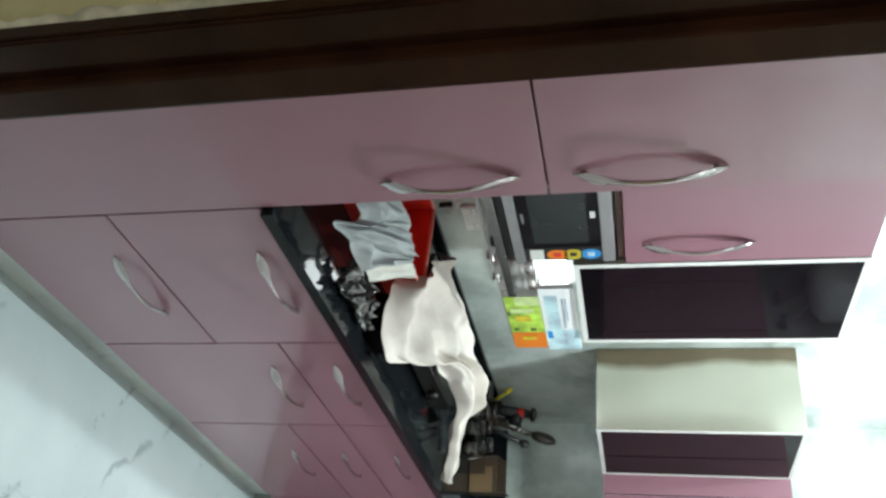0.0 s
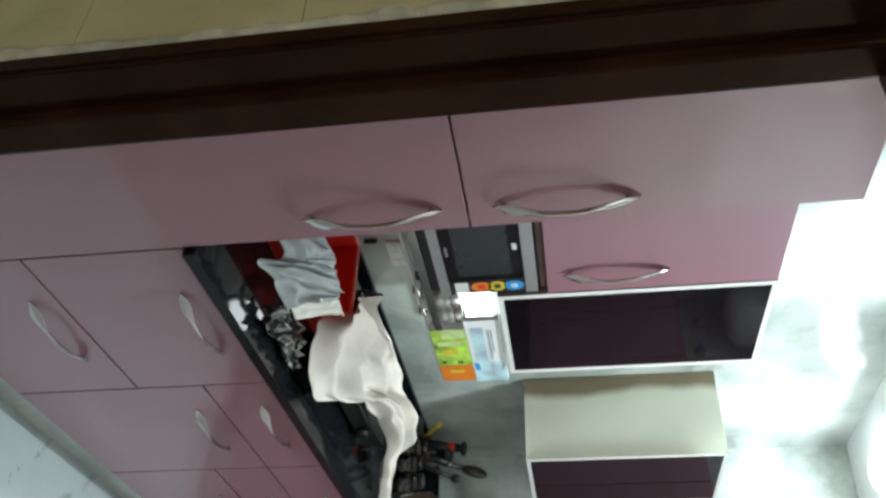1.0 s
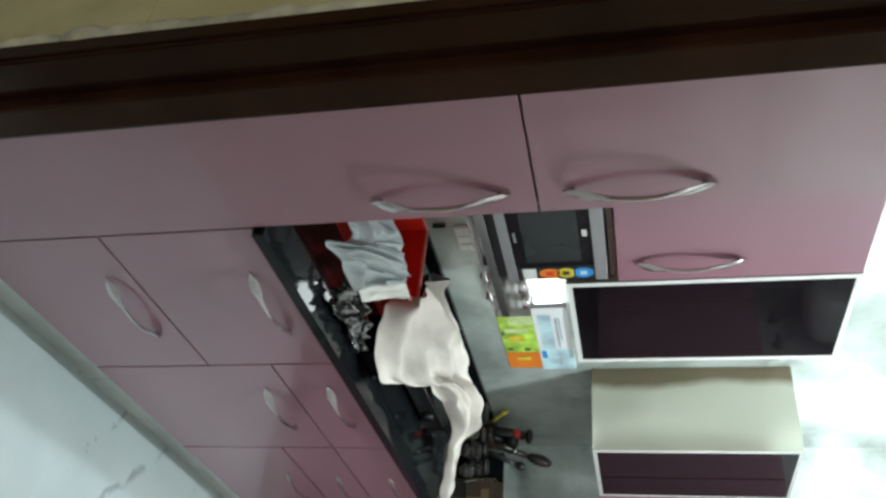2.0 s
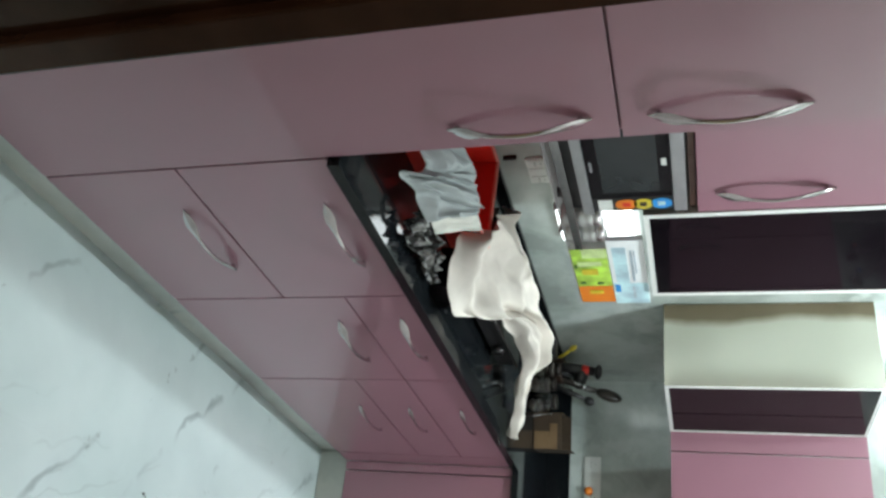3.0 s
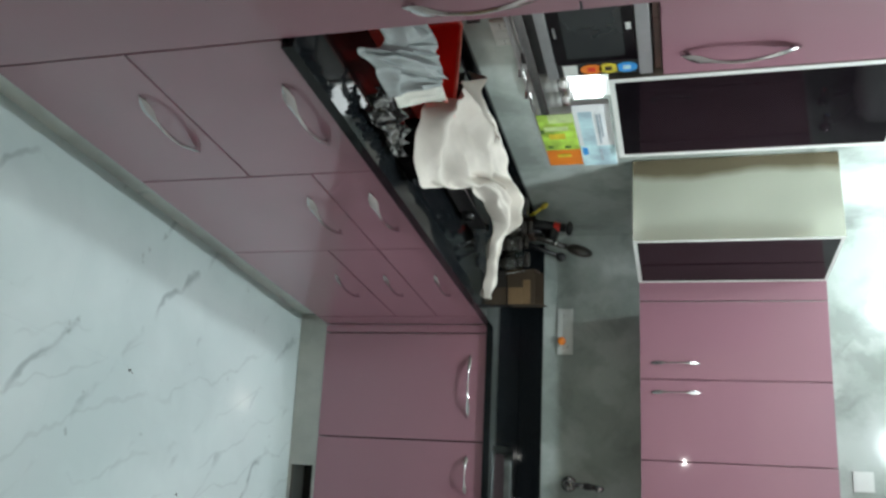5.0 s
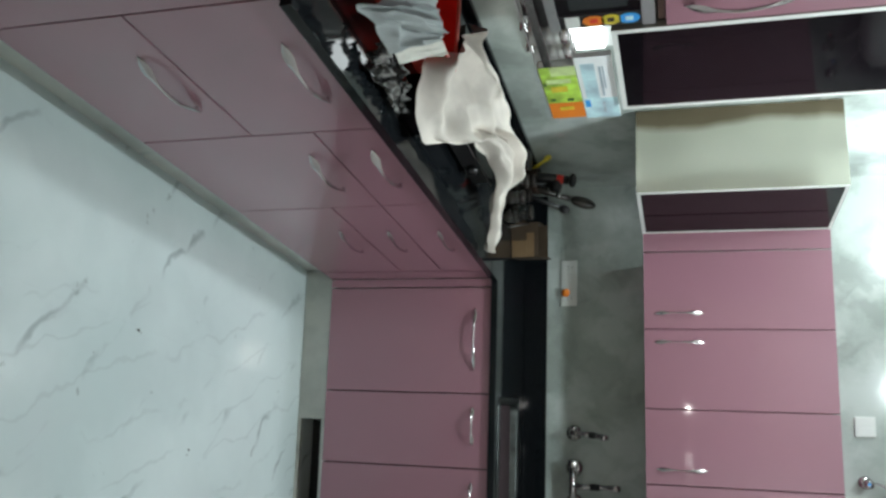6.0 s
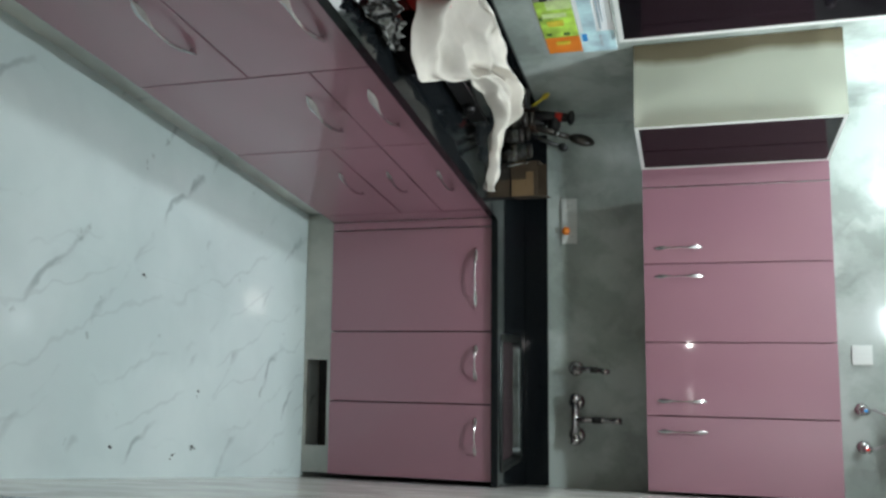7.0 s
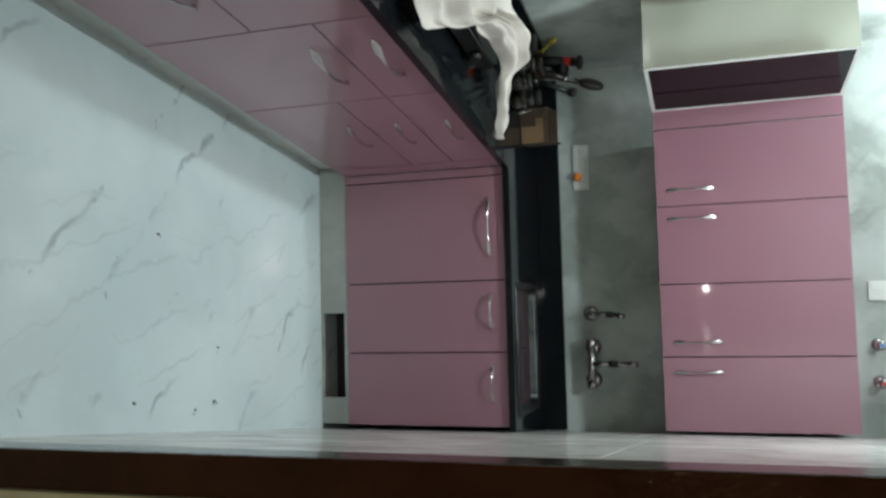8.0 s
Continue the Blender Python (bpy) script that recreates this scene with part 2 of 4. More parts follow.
def solid(name, bm, mat, label, category, m=None, group="", kind="", smooth=False):
    ob = new(name, mesh_of(name, bm, mat, smooth))
    if m is not None:
        ob.matrix_world = m
    return tagged(ob, label, category, group, kind)


B = bmesh.new


# ---- setting ----
def structure(name, bm, mat, label, m=None, category="wall"):
    return solid(name, bm, mat, label, category, m, kind="structure")


structure("floor", box(B(), -1.6, 2.6, -6.2, 1.4, -0.1, -0.006), GROUT, "white marble-look floor slab under polished tiles", category="floor")
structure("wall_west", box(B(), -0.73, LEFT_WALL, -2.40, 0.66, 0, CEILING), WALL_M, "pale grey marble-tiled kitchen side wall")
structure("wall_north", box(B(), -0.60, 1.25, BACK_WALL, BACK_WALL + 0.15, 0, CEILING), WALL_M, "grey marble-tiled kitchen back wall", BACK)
wall_right = structure("wall_east", box(B(), RIGHT_WALL + 0.006, RIGHT_WALL + 0.12, -2.40, 0.86, 0, CEILING), GROUT, "glossy grey marble-tiled side wall by the sink")
structure("ceiling", box(B(), -1.6, 2.6, -6.2, 1.5, CEILING, CEILING + 0.1), CEIL_M, "plain white painted ceiling", category="ceiling")

# wall with the doorway
DOOR_L, DOOR_R, DOOR_T = 0.187, 1.04, 1.99
bm = B()
box(bm, -1.6, DOOR_L, -2.50, -2.40, 0, CEILING)
box(bm, DOOR_R, 2.6, -2.50, -2.40, 0, CEILING)
box(bm, DOOR_L, DOOR_R, -2.50, -2.40, DOOR_T, CEILING)
structure("wall_south", bm, BEIGE, "beige tiled wall around the kitchen doorway")
structure("wall_hall_west", box(B(), -1.7, -1.6, -6.2, -2.5, 0, CEILING), BEIGE, "beige wall of the room before the kitchen")
structure("wall_hall_east", box(B(), 2.6, 2.7, -6.2, -2.5, 0, CEILING), BEIGE, "beige wall of the room before the kitchen")
structure("wall_hall_south", box(B(), -1.7, 2.7, -6.3, -6.2, 0, CEILING), BEIGE, "beige wall behind the viewer")

# door frame of painted wood, rebated
frame_ob = thing("door_1", pose(0, 0, 0), "dark brown glossy painted wooden door frame", "door frame", kind="structure")


def jamb_profile(bm, side):
    s = 1 if side == "L" else -1
    x = DOOR_L if side == "L" else DOOR_R
    box(bm, *sorted((x + s * 0.002, x + s * 0.030)), -2.515, -2.405, 0, 1.99, 0.004)
    return bm


part("jamb", jamb_profile(B(), "L"), BROWN, frame_ob)
part("stop", box(B(), 0.205, 0.237, -2.455, -2.402, 0, 1.955, 0.005), BROWN, frame_ob)
part("bead", box(B(), 0.190, 0.212, -2.5195, -2.5155, 0, 1.97, 0.0015), BROWN, frame_ob)
part("jamb", box(B(), 1.003, 1.038, -2.515, -2.405, 0, 1.99, 0.004), WORN, frame_ob, "worn glossy varnish")
part("lintel", box(B(), 0.205, 1.003, -2.515, -2.405, 1.955, 1.99, 0.004), BROWN, frame_ob)
part("lintel_stop", box(B(), 0.237, 1.003, -2.455, -2.402, 1.932, 1.955, 0.004), BROWN, frame_ob)


# ---- cabinet fronts ----
def handle_mesh():
    """A bowed chrome pull 0.26 long: broad ridged wings that run into a thin arched bar; lies along local y, bows to +x."""
    bm = B()
    rings, n = [], 32
    for i in range(n + 1):
        q = 2 * i / n - 1
        a = abs(q)
        x = 0.003 + 0.028 * (1 - a ** 1.8)
        wing = math.exp(-((a - 0.70) / 0.22) ** 2)
        half_z = 0.0040 + 0.0075 * wing
        half_x = 0.0032 + 0.0015 * (1 - a)
        if a > 0.88:
            half_z *= max(0.15, (1.0 - a) / 0.12)
        lean = 0.35 * half_z * (1 if q > 0 else -1) * wing
        ring = [(0.55, -0.96), (1.0, -0.2), (0.95, 0.3), (0.35, 1.0), (-0.7, 0.75), (-0.7, -0.75)]
        rings.append([bm.verts.new((x + c * half_x + lean * d * 0.6, 0.132 * q, d * half_z)) for c, d in ring])
    for r0, r1 in zip(rings, rings[1:]):
        for j in range(6):
            bm.faces.new((r0[j], r0[(j + 1) % 6], r1[(j + 1) % 6], r1[j]))
    bm.faces.new(list(reversed(rings[0])))
    bm.faces.new(rings[-1])
    for sgn in (-1, 1):
        cyl(bm, (0.0, sgn * 0.112, 0), (0.010, sgn * 0.110, 0), 0.005, n=10)
    bmesh.ops.recalc_face_normals(bm, faces=bm.faces)
    return mesh_of("handle", bm, CHROME, False)


HANDLE = handle_mesh()


def add_handle(door, place, turn, label="bowed chrome handle", size=1.0):
    h = new("handle", HANDLE)
    h.parent = door
    h.matrix_local = Matrix.Translation(place) @ turn @ Matrix.Diagonal((0.8 if size < 1 else 1, size, 0.66 if size < 1 else 1, 1))
    return tagged(h, label)


ALONG_Y = pose(0, 0, 0)                    # on a face to +x, bar level
UP_X_FACE = pose(0, 0, 0, 90, 0, 0)        # on a face to +x, bar upright
ALONG_U = pose(0, 0, 0, 0, 0, -90)         # on a face to -v, bar level
UP_V_FACE = ALONG_U @ pose(0, 0, 0, 90, 0, 0)
G = 0.0024                                 # half a gap between fronts


def front_x(name, unit, y0, y1, z0, z1, x=0.0, handle=None, mat=PINK):
    """A front facing +x."""
    d = part(name, box(B(), x - 0.018, x, y0 + G, y1 - G, z0 + G, z1 - G, 0.0012), mat, unit)
    if handle:
        add_handle(d, *handle[:2], size=handle[2] if len(handle) > 2 else 1.0)
    return d


def front_v(name, unit, u0, u1, z0, z1, v=0.0, handle=None, mat=PINK):
    d = part(name, box(B(), u0 + G, u1 - G, v, v + 0.018, z0 + G, z1 - G, 0.0012), mat, unit)
    if handle:
        add_handle(d, *handle[:2], size=handle[2] if len(handle) > 2 else 1.0)
    return d


def carcass_x(unit, y0, y1, z0, z1, x_back, x_front, mat=PINK_EDGE):
    part("body", box(B(), x_back + 0.004, x_front - 0.0195, y0 + 0.001, y1 - 0.001, z0, z1), mat, unit)


# tall unit beside the doorway
tall = thing("tall_cabinet", pose(0, 0, 0), "tall mauve laminate cupboard with two doors and chrome handles", "cabinet")
carcass_x(tall, -2.392, -1.888, KICK, 2.10, LEFT_WALL, 0, PINK_EDGE)
front_x("door", tall, -2.392, -1.888, KICK, 1.396, handle=((0, -1.950, 1.2185), UP_X_FACE))
front_x("door", tall, -2.392, -1.888, 1.396, 2.10, handle=((0, -1.949, 1.5755), UP_X_FACE))

# base units of the side run
unit = thing("drawer_cabinet", pose(0, 0, 0), "mauve base cabinet with two deep drawers", "cabinet", "base cabinets")
carcass_x(unit, -1.888, -1.33, KICK, UNDER, LEFT_WALL, 0, GAP)
front_x("drawer", unit, -1.888, -1.33, KICK, 0.470, handle=((0, -1.615, 0.411), ALONG_Y))
front_x("drawer", unit, -1.888, -1.33, 0.470, UNDER, handle=((0, -1.612, 0.757), ALONG_Y))
unit = thing("drawer_cabinet", pose(0, 0, 0), "mauve base cabinet with shallow and deep drawers below the hob", "cabinet", "base cabinets")
carcass_x(unit, -1.33, -0.805, KICK, UNDER, LEFT_WALL, 0, GAP)
front_x("drawer", unit, -1.33, -0.805, KICK, 0.643, handle=((0, -1.077, 0.580), ALONG_Y))
front_x("drawer", unit, -1.33, -0.805, 0.643, UNDER, handle=((0, -1.086, 0.762), ALONG_Y))
unit = thing("drawer_cabinet", pose(0, 0, 0), "mauve base cabinet with three drawers beside the corner", "cabinet", "base cabinets")
carcass_x(unit, -0.805, -0.002, KICK, UNDER, LEFT_WALL, 0, GAP)
front_x("drawer", unit, -0.805, -0.10, KICK, 0.475, handle=((0, -0.482, 0.418), ALONG_Y, 0.92))
front_x("drawer", unit, -0.805, -0.10, 0.475, 0.643, handle=((0, -0.475, 0.588), ALONG_Y, 0.88))
front_x("drawer", unit, -0.805, -0.10, 0.643, UNDER, handle=((0, -0.467, 0.763), ALONG_Y, 0.85))
part("filler", box(B(), -0.018, -0.0005, -0.10 + G, -0.002, KICK + G, UNDER - G), PINK, unit)

# base units of the back run
def base_back(u0, u1, h0, label, size):
    un = thing("base_cabinet", BACK, label, "cabinet", "base cabinets")
    part("body", box(B(), u0 + 0.001, u1 - 0.001, 0.0195, BACK_WALL - 0.004, KICK, UNDER), GAP, un)
    front_v("door", un, u0, u1, KICK, UNDER, handle=((h0, 0, 0.757), ALONG_U, size))
    return un


un = base_back(0.036, 0.453, 0.241, "mauve base cabinet with one wide door", 0.92)
part("filler", box(B(), 0.002, 0.036 - G, 0.0, 0.018, KICK + G, UNDER - G), PINK, un)
base_back(0.453, 0.735, 0.576, "mauve base cabinet door below the sink", 0.55)
base_back(0.735, 1.028, 0.859, "mauve base cabinet door below the sink beside the tiled wall", 0.58)

# plinths of marble tile
structure("baseboard_side", box(B(), -0.072, -0.052, -2.39, 0.03, 0, KICK), KICK_M, "marble tile plinth below the side run", category="plinth")
bm = B()
box(bm, -0.045, 0.57, 0.05, 0.07, 0, KICK)
box(bm, 0.922, 1.03, 0.05, 0.07, 0, KICK)
box(bm, 0.57, 0.922, 0.05, 0.07, 0.105, KICK)
box(bm, 0.57, 0.922, 0.05, 0.07, 0, 0.012)
structure("baseboard_back", bm, KICK_M, "marble tile plinth with an open slot below the sink", BACK, "plinth")
# Black sheet added to give the slot its deep shade; no real part.
structure("trim", box(B(), 0.55, 0.94, 0.2, 0.22, 0, KICK), BLACK, "added black board standing in for the shade behind the open plinth slot", BACK, "plinth")


# ---- granite worktop ----
def to_world(u, v):
    p = BACK @ Vector((u, v, 0))
    return (p.x, p.y)


def prism(bm, pts, z0, z1):
    lo = [bm.verts.new((x, y, z0)) for x, y in pts]
    hi = [bm.verts.new((x, y, z1)) for x, y in pts]
    bm.faces.new(list(reversed(lo)))
    bm.faces.new(hi)
    for i in range(len(pts)):
        j = (i + 1) % len(pts)
        bm.faces.new((lo[i], lo[j], hi[j], hi[i]))
    return bm


SINK = (0.475, 0.985, 0.045, 0.425)
worktop = thing("worktop", pose(0, 0, 0), "polished black granite L-shaped worktop with upstand", "worktop")
part("slab", prism(B(), [(-0.576, -1.884), (0.016, -1.884), (0.016, -0.0137), to_world(SINK[0], -0.016), to_world(SINK[0], 0.576), (-0.576, 0.506)], UNDER + 0.002, TOP), GRANITE, worktop)
for u0, u1, v0, v1 in ((SINK[0], SINK[1], -0.016, SINK[2]), (SINK[0], SINK[1], SINK[3], 0.576)):
    part("slab", prism(B(), [to_world(u0, v0), to_world(u1, v0), to_world(u1, v1), to_world(u0, v1)], UNDER + 0.002, TOP), GRANITE, worktop)
part("slab", prism(B(), [to_world(SINK[1], -0.016), to_world(1.0415, -0.016), to_world(1.118, 0.576), to_world(SINK[1], 0.576)], UNDER + 0.002, TOP), GRANITE, worktop)
part("upstand", box(B(), -0.578, -0.560, -1.884, 0.48, TOP, 0.95, 0.0015), GRANITE, worktop)
part("upstand", box(B(), -0.47, 1.112, 0.560, 0.578, TOP, 0.95, 0.0015, BACK), GRANITE, worktop)


# ---- wall units ----
def carcass_white_x(unit, y0, y1, z0, z1):
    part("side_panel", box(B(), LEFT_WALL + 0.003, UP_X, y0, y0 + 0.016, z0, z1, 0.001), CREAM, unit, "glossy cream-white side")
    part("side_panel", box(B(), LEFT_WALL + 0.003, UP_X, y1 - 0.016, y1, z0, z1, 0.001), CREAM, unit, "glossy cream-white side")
    part("bottom_panel", box(B(), LEFT_WALL + 0.003, UP_X, y0 + 0.016, y1 - 0.016, z0, z0 + 0.014), WHITE, unit)
    part("top_panel", box(B(), LEFT_WALL + 0.003, UP_X, y0 + 0.016, y1 - 0.016, z1 - 0.012, z1), WHITE, unit)
    part("back_panel", box(B(), LEFT_WALL + 0.003, LEFT_WALL + 0.012, y0 + 0.016, y1 - 0.016, z0 + 0.014, z1 - 0.012), WHITE, unit)
    for ya, yb in ((y0, y0 + 0.016), (y1 - 0.016, y1)):
        part("edge_strip", box(B(), UP_X, UP_X + 0.0012, ya, yb, z0, z1), WHITE, unit)


def glass_unit(y0, y1, label):
    un = thing("wall_cabinet", pose(0, 0, 0), label, "cabinet", "wall cabinets")
    carcass_white_x(un, y0, y1, UP_LOW, UP_HIGH)
    part("glass_door", box(B(), UP_X - 0.008, UP_X - 0.001, y0 + 0.0165, y1 - 0.0165, UP_LOW + 0.0145, UP_HIGH - 0.0125), BLACK_GLASS, un, "black back-painted glass door")
    return un


glass_unit(-1.281, -0.867, "white wall cabinet with a black glass door")
un = glass_unit(-0.216, 0.232, "white corner wall cabinet with a black glass door")
un = thing("wall_cabinet", pose(0, 0, 0), "mauve wall cabinet above an open microwave niche", "cabinet", "wall cabinets")
carcass_x(un, -1.884, -1.283, 1.520, UP_HIGH, LEFT_WALL, UP_X)
front_x("door", un, -1.884, -1.283, 1.520, UP_HIGH, UP_X, handle=((UP_X, -1.364, 1.695), UP_X_FACE))
NICHE = material("brown_niche_board", (0.105, 0.055, 0.040), 0.45, vary=0.3, scale=12)
for y0, y1 in ((-1.880, -1.690), (-1.688, -1.490), (-1.488, -1.287)):
    part("bottom_board", box(B(), -0.560, -0.268, y0, y1, 1.5035, 1.5185, 0.001), NICHE, un, "brown board under the cabinet")


def upper_back(u0, u1, hu, label):
    wu = thing("wall_cabinet", BACK, label, "cabinet", "wall cabinets")
    part("body", box(B(), u0 + 0.001, u1 - 0.001, UP_V + 0.0195, BACK_WALL - 0.004, UP_LOW + 0.002, UP_HIGH), PINK_EDGE, wu)
    front_v("door", wu, u0, u1, UP_LOW, UP_HIGH, UP_V, handle=((hu, UP_V, 1.527), UP_V_FACE, 0.74))
    return wu


wu = upper_back(-0.140, 0.173, 0.110, "mauve laminate wall cabinet door with upright chrome handle")
part("filler", box(B(), -0.232, -0.140 - G, UP_V, UP_V + 0.018, UP_LOW + G, UP_HIGH - G), PINK, wu)
upper_back(0.173, 0.487, 0.225, "mauve laminate wall cabinet door with upright chrome handle")
upper_back(0.487, 0.775, 0.716, "mauve laminate wall cabinet door above the sink")
upper_back(0.775, 1.068, 0.834, "mauve laminate wall cabinet door beside the tiled wall")

# floor tiles
tile_mesh = mesh_of("tile", box(B(), 0, 0.59985, 0, 1.19985, -0.006, 0.0), FLOOR_M)
floor_ob = bpy.data.objects["floor"]
for i in range(-3, 5):
    for j in range(-6, 2):
        t = new("tile", tile_mesh)
        t.parent = floor_ob
        t.location = (0.44 + 0.6 * (i - 1), -0.12 + 1.2 * j, 0)


# ---- ceiling lights ----
GLOW = bpy.data.materials.new("lamp_diffuser")
GLOW.use_nodes = True
GLOW.node_tree.nodes["Principled BSDF"].inputs["Emission Color"].default_value = (0.9, 0.98, 1, 1)
GLOW.node_tree.nodes["Principled BSDF"].inputs["Emission Strength"].default_value = 16
CRYSTAL = bpy.data.materials.new("lit_crystal")
CRYSTAL.use_nodes = True
CRYSTAL.node_tree.nodes["Principled BSDF"].inputs["Emission Color"].default_value = (0.9, 0.98, 1, 1)
CRYSTAL.node_tree.nodes["Principled BSDF"].inputs["Emission Strength"].default_value = 26
# The third kitchen fitting and the hall fitting only house added fill lamps.
for sx, sy, watts in SPOTS + [(0.6, -4.4, 0)]:
    fit_ = thing("ceiling_light", pose(sx, sy, CEILING), "small round white ceiling light, lit; those off the side wall are added", "ceiling light", "ceiling lights")
    part("rim", lathe(B(), [(0.085, -0.002), (0.086, -0.010), (0.080, -0.016), (0.072, -0.016), (0.072, -0.002)]), WHITE, fit_, smooth=True)
    part("diffuser", lathe(B(), [(0.070, -0.010), (0.072, -0.030), (0.066, -0.048), (0.04, -0.059), (0.004, -0.063)]), GLOW, fit_, "glowing glass", smooth=True)
    for k in range(9):
        part("crystal", box(B(), 0.112, 0.112 + 0.024 * (1 + k % 2), -0.004, 0.004, -0.020, -0.006, 0.002, pose(0, 0, 0, 0, 0, 40 * k + 9)), CRYSTAL, fit_, "lit crystal drop")

# ---- more materials ----
RED = material("red_plastic", (0.72, 0.030, 0.018), 0.35, vary=0.1)
CLOTH_W = material("white_cotton", (0.60, 0.555, 0.50), 0.95, vary=0.17, scale=7, bump=0.25, bump_scale=420, spec=0.1)
CLOTH_G = material("grey_blue_cotton", (0.31, 0.335, 0.33), 0.95, vary=0.16, scale=9, bump=0.3, bump_scale=380, spec=0.1)
CLOTH_C = material("cream_cotton", (0.52, 0.51, 0.46), 0.95, vary=0.12, scale=9, bump=0.3, bump_scale=380, spec=0.1)
WRAP = material("printed_plastic_wrap", (0.15, 0.15, 0.145), 0.25, vary=0.97, scale=26, bump=0.3, bump_scale=70)
for node in WRAP.node_tree.nodes:
    if node.type == "VALTORGB":
        node.color_ramp.elements[0].position, node.color_ramp.elements[1].position = 0.47, 0.55
PAPER = material("white_paper", (0.85, 0.87, 0.88), 0.5, vary=0.02)
CARD = material("brown_cardboard", (0.055, 0.035, 0.019), 0.85, vary=0.15, scale=14, bump=0.1)
WOOD_D = material("dark_wood", (0.045, 0.026, 0.018), 0.45, vary=0.3, scale=20)
YELLOW = material("yellow_plastic", (0.72, 0.58, 0.05), 0.35, vary=0.15, scale=30)
ORANGE = material("orange_print", (0.80, 0.22, 0.02), 0.4, vary=0.06)
GREEN = material("lime_print", (0.43, 0.66, 0.09), 0.4, vary=0.45, scale=22)
LBLUE = material("pale_blue_print", (0.52, 0.72, 0.84), 0.4, vary=0.35, scale=16)
GREYBLUE = material("grey_blue_print", (0.42, 0.50, 0.56), 0.5, vary=0.2, scale=40)
BLUE = material("blue_print", (0.03, 0.30, 0.72), 0.4, vary=0.1)
PALE_LIME = material("pale_lime_print", (0.60, 0.74, 0.34), 0.4, vary=0.25, scale=30)
DARK_GREEN = material("dark_green_ink", (0.06, 0.14, 0.03), 0.5)
WPLAST = material("white_plastic", (0.72, 0.74, 0.71), 0.35, vary=0.03)
SPICE = material("jar_contents", (0.035, 0.024, 0.014), 0.8, vary=0.6, scale=40)
ENAMEL = material("white_enamel", (0.8, 0.82, 0.82), 0.2, vary=0.02)
RUBBER = material("grey_hose", (0.5, 0.5, 0.5), 0.3, 0.7, 0.2, 200)
HOB_GLASS = material("hob_glass", (0.006, 0.006, 0.007), 0.05, vary=0.3)
IRON = material("cast_iron", (0.008, 0.008, 0.008), 0.75, spec=0.2, vary=0.4, scale=50, bump=0.2)
GLASS = bpy.data.materials.new("clear_glass")
GLASS.use_nodes = True
gb = GLASS.node_tree.nodes["Principled BSDF"]
gb.inputs["Transmission Weight"].default_value = 1.0
gb.inputs["Roughness"].default_value = 0.03
gb.inputs["Base Color"].default_value = (0.93, 0.96, 0.95, 1)

# ---- gas hob ----
hob = thing("gas_hob", pose(0, 0, 0), "black two-burner gas stove half covered by a white cloth", "hob")
part("body", box(B(), -0.525, -0.176, -1.075, -0.535, 0.862, 0.921, 0.006), BLACK, hob)
part("glass_top", box(B(), -0.535, -0.168, -1.085, -0.525, 0.9215, 0.929, 0.003), HOB_GLASS, hob, "black tempered glass top")
part("front_trim", tube(B(), [(-0.1665, -1.080, 0.9265), (-0.1665, -0.530, 0.9265)], 0.0024, 8), STEEL, hob, "thin steel front edge", smooth=True)
for fx in (-0.49, -0.21):
    for fy in (-1.03, -0.58):
        part("foot", cyl(B(), (fx, fy, TOP), (fx, fy, 0.8625), 0.016, 0.013, 14), BLACK, hob)
for by in (-0.94, -0.67):
    knob = part("knob", lathe(B(), [(0.021, 0), (0.020, 0.012), (0.015, 0.020), (0.004, 0.021)], 20, pose(-0.1755, by, 0.892, 0, 90, 0)), BLACK, hob, smooth=True)
    part("grip", box(B(), -0.155, -0.148, by - 0.003, by + 0.003, 0.876, 0.908, 0.001), BLACK, knob)
    part("burner", lathe(B(), [(0.060, 0.0), (0.060, 0.006), (0.045, 0.012), (0.020, 0.013), (0.004, 0.013)], 24, pose(-0.36, by, 0.929)), IRON, hob, smooth=True)
    for a in range(4):
        ca, sa = math.cos(math.pi / 4 + a * math.pi / 2), math.sin(math.pi / 4 + a * math.pi / 2)
        part("prong", tube(B(), [(-0.36 + 0.115 * ca, by + 0.115 * sa, 0.930), (-0.36 + 0.115 * ca, by + 0.115 * sa, 0.942), (-0.36 + 0.03 * ca, by + 0.03 * sa, 0.944)], 0.004, 8), IRON, hob)


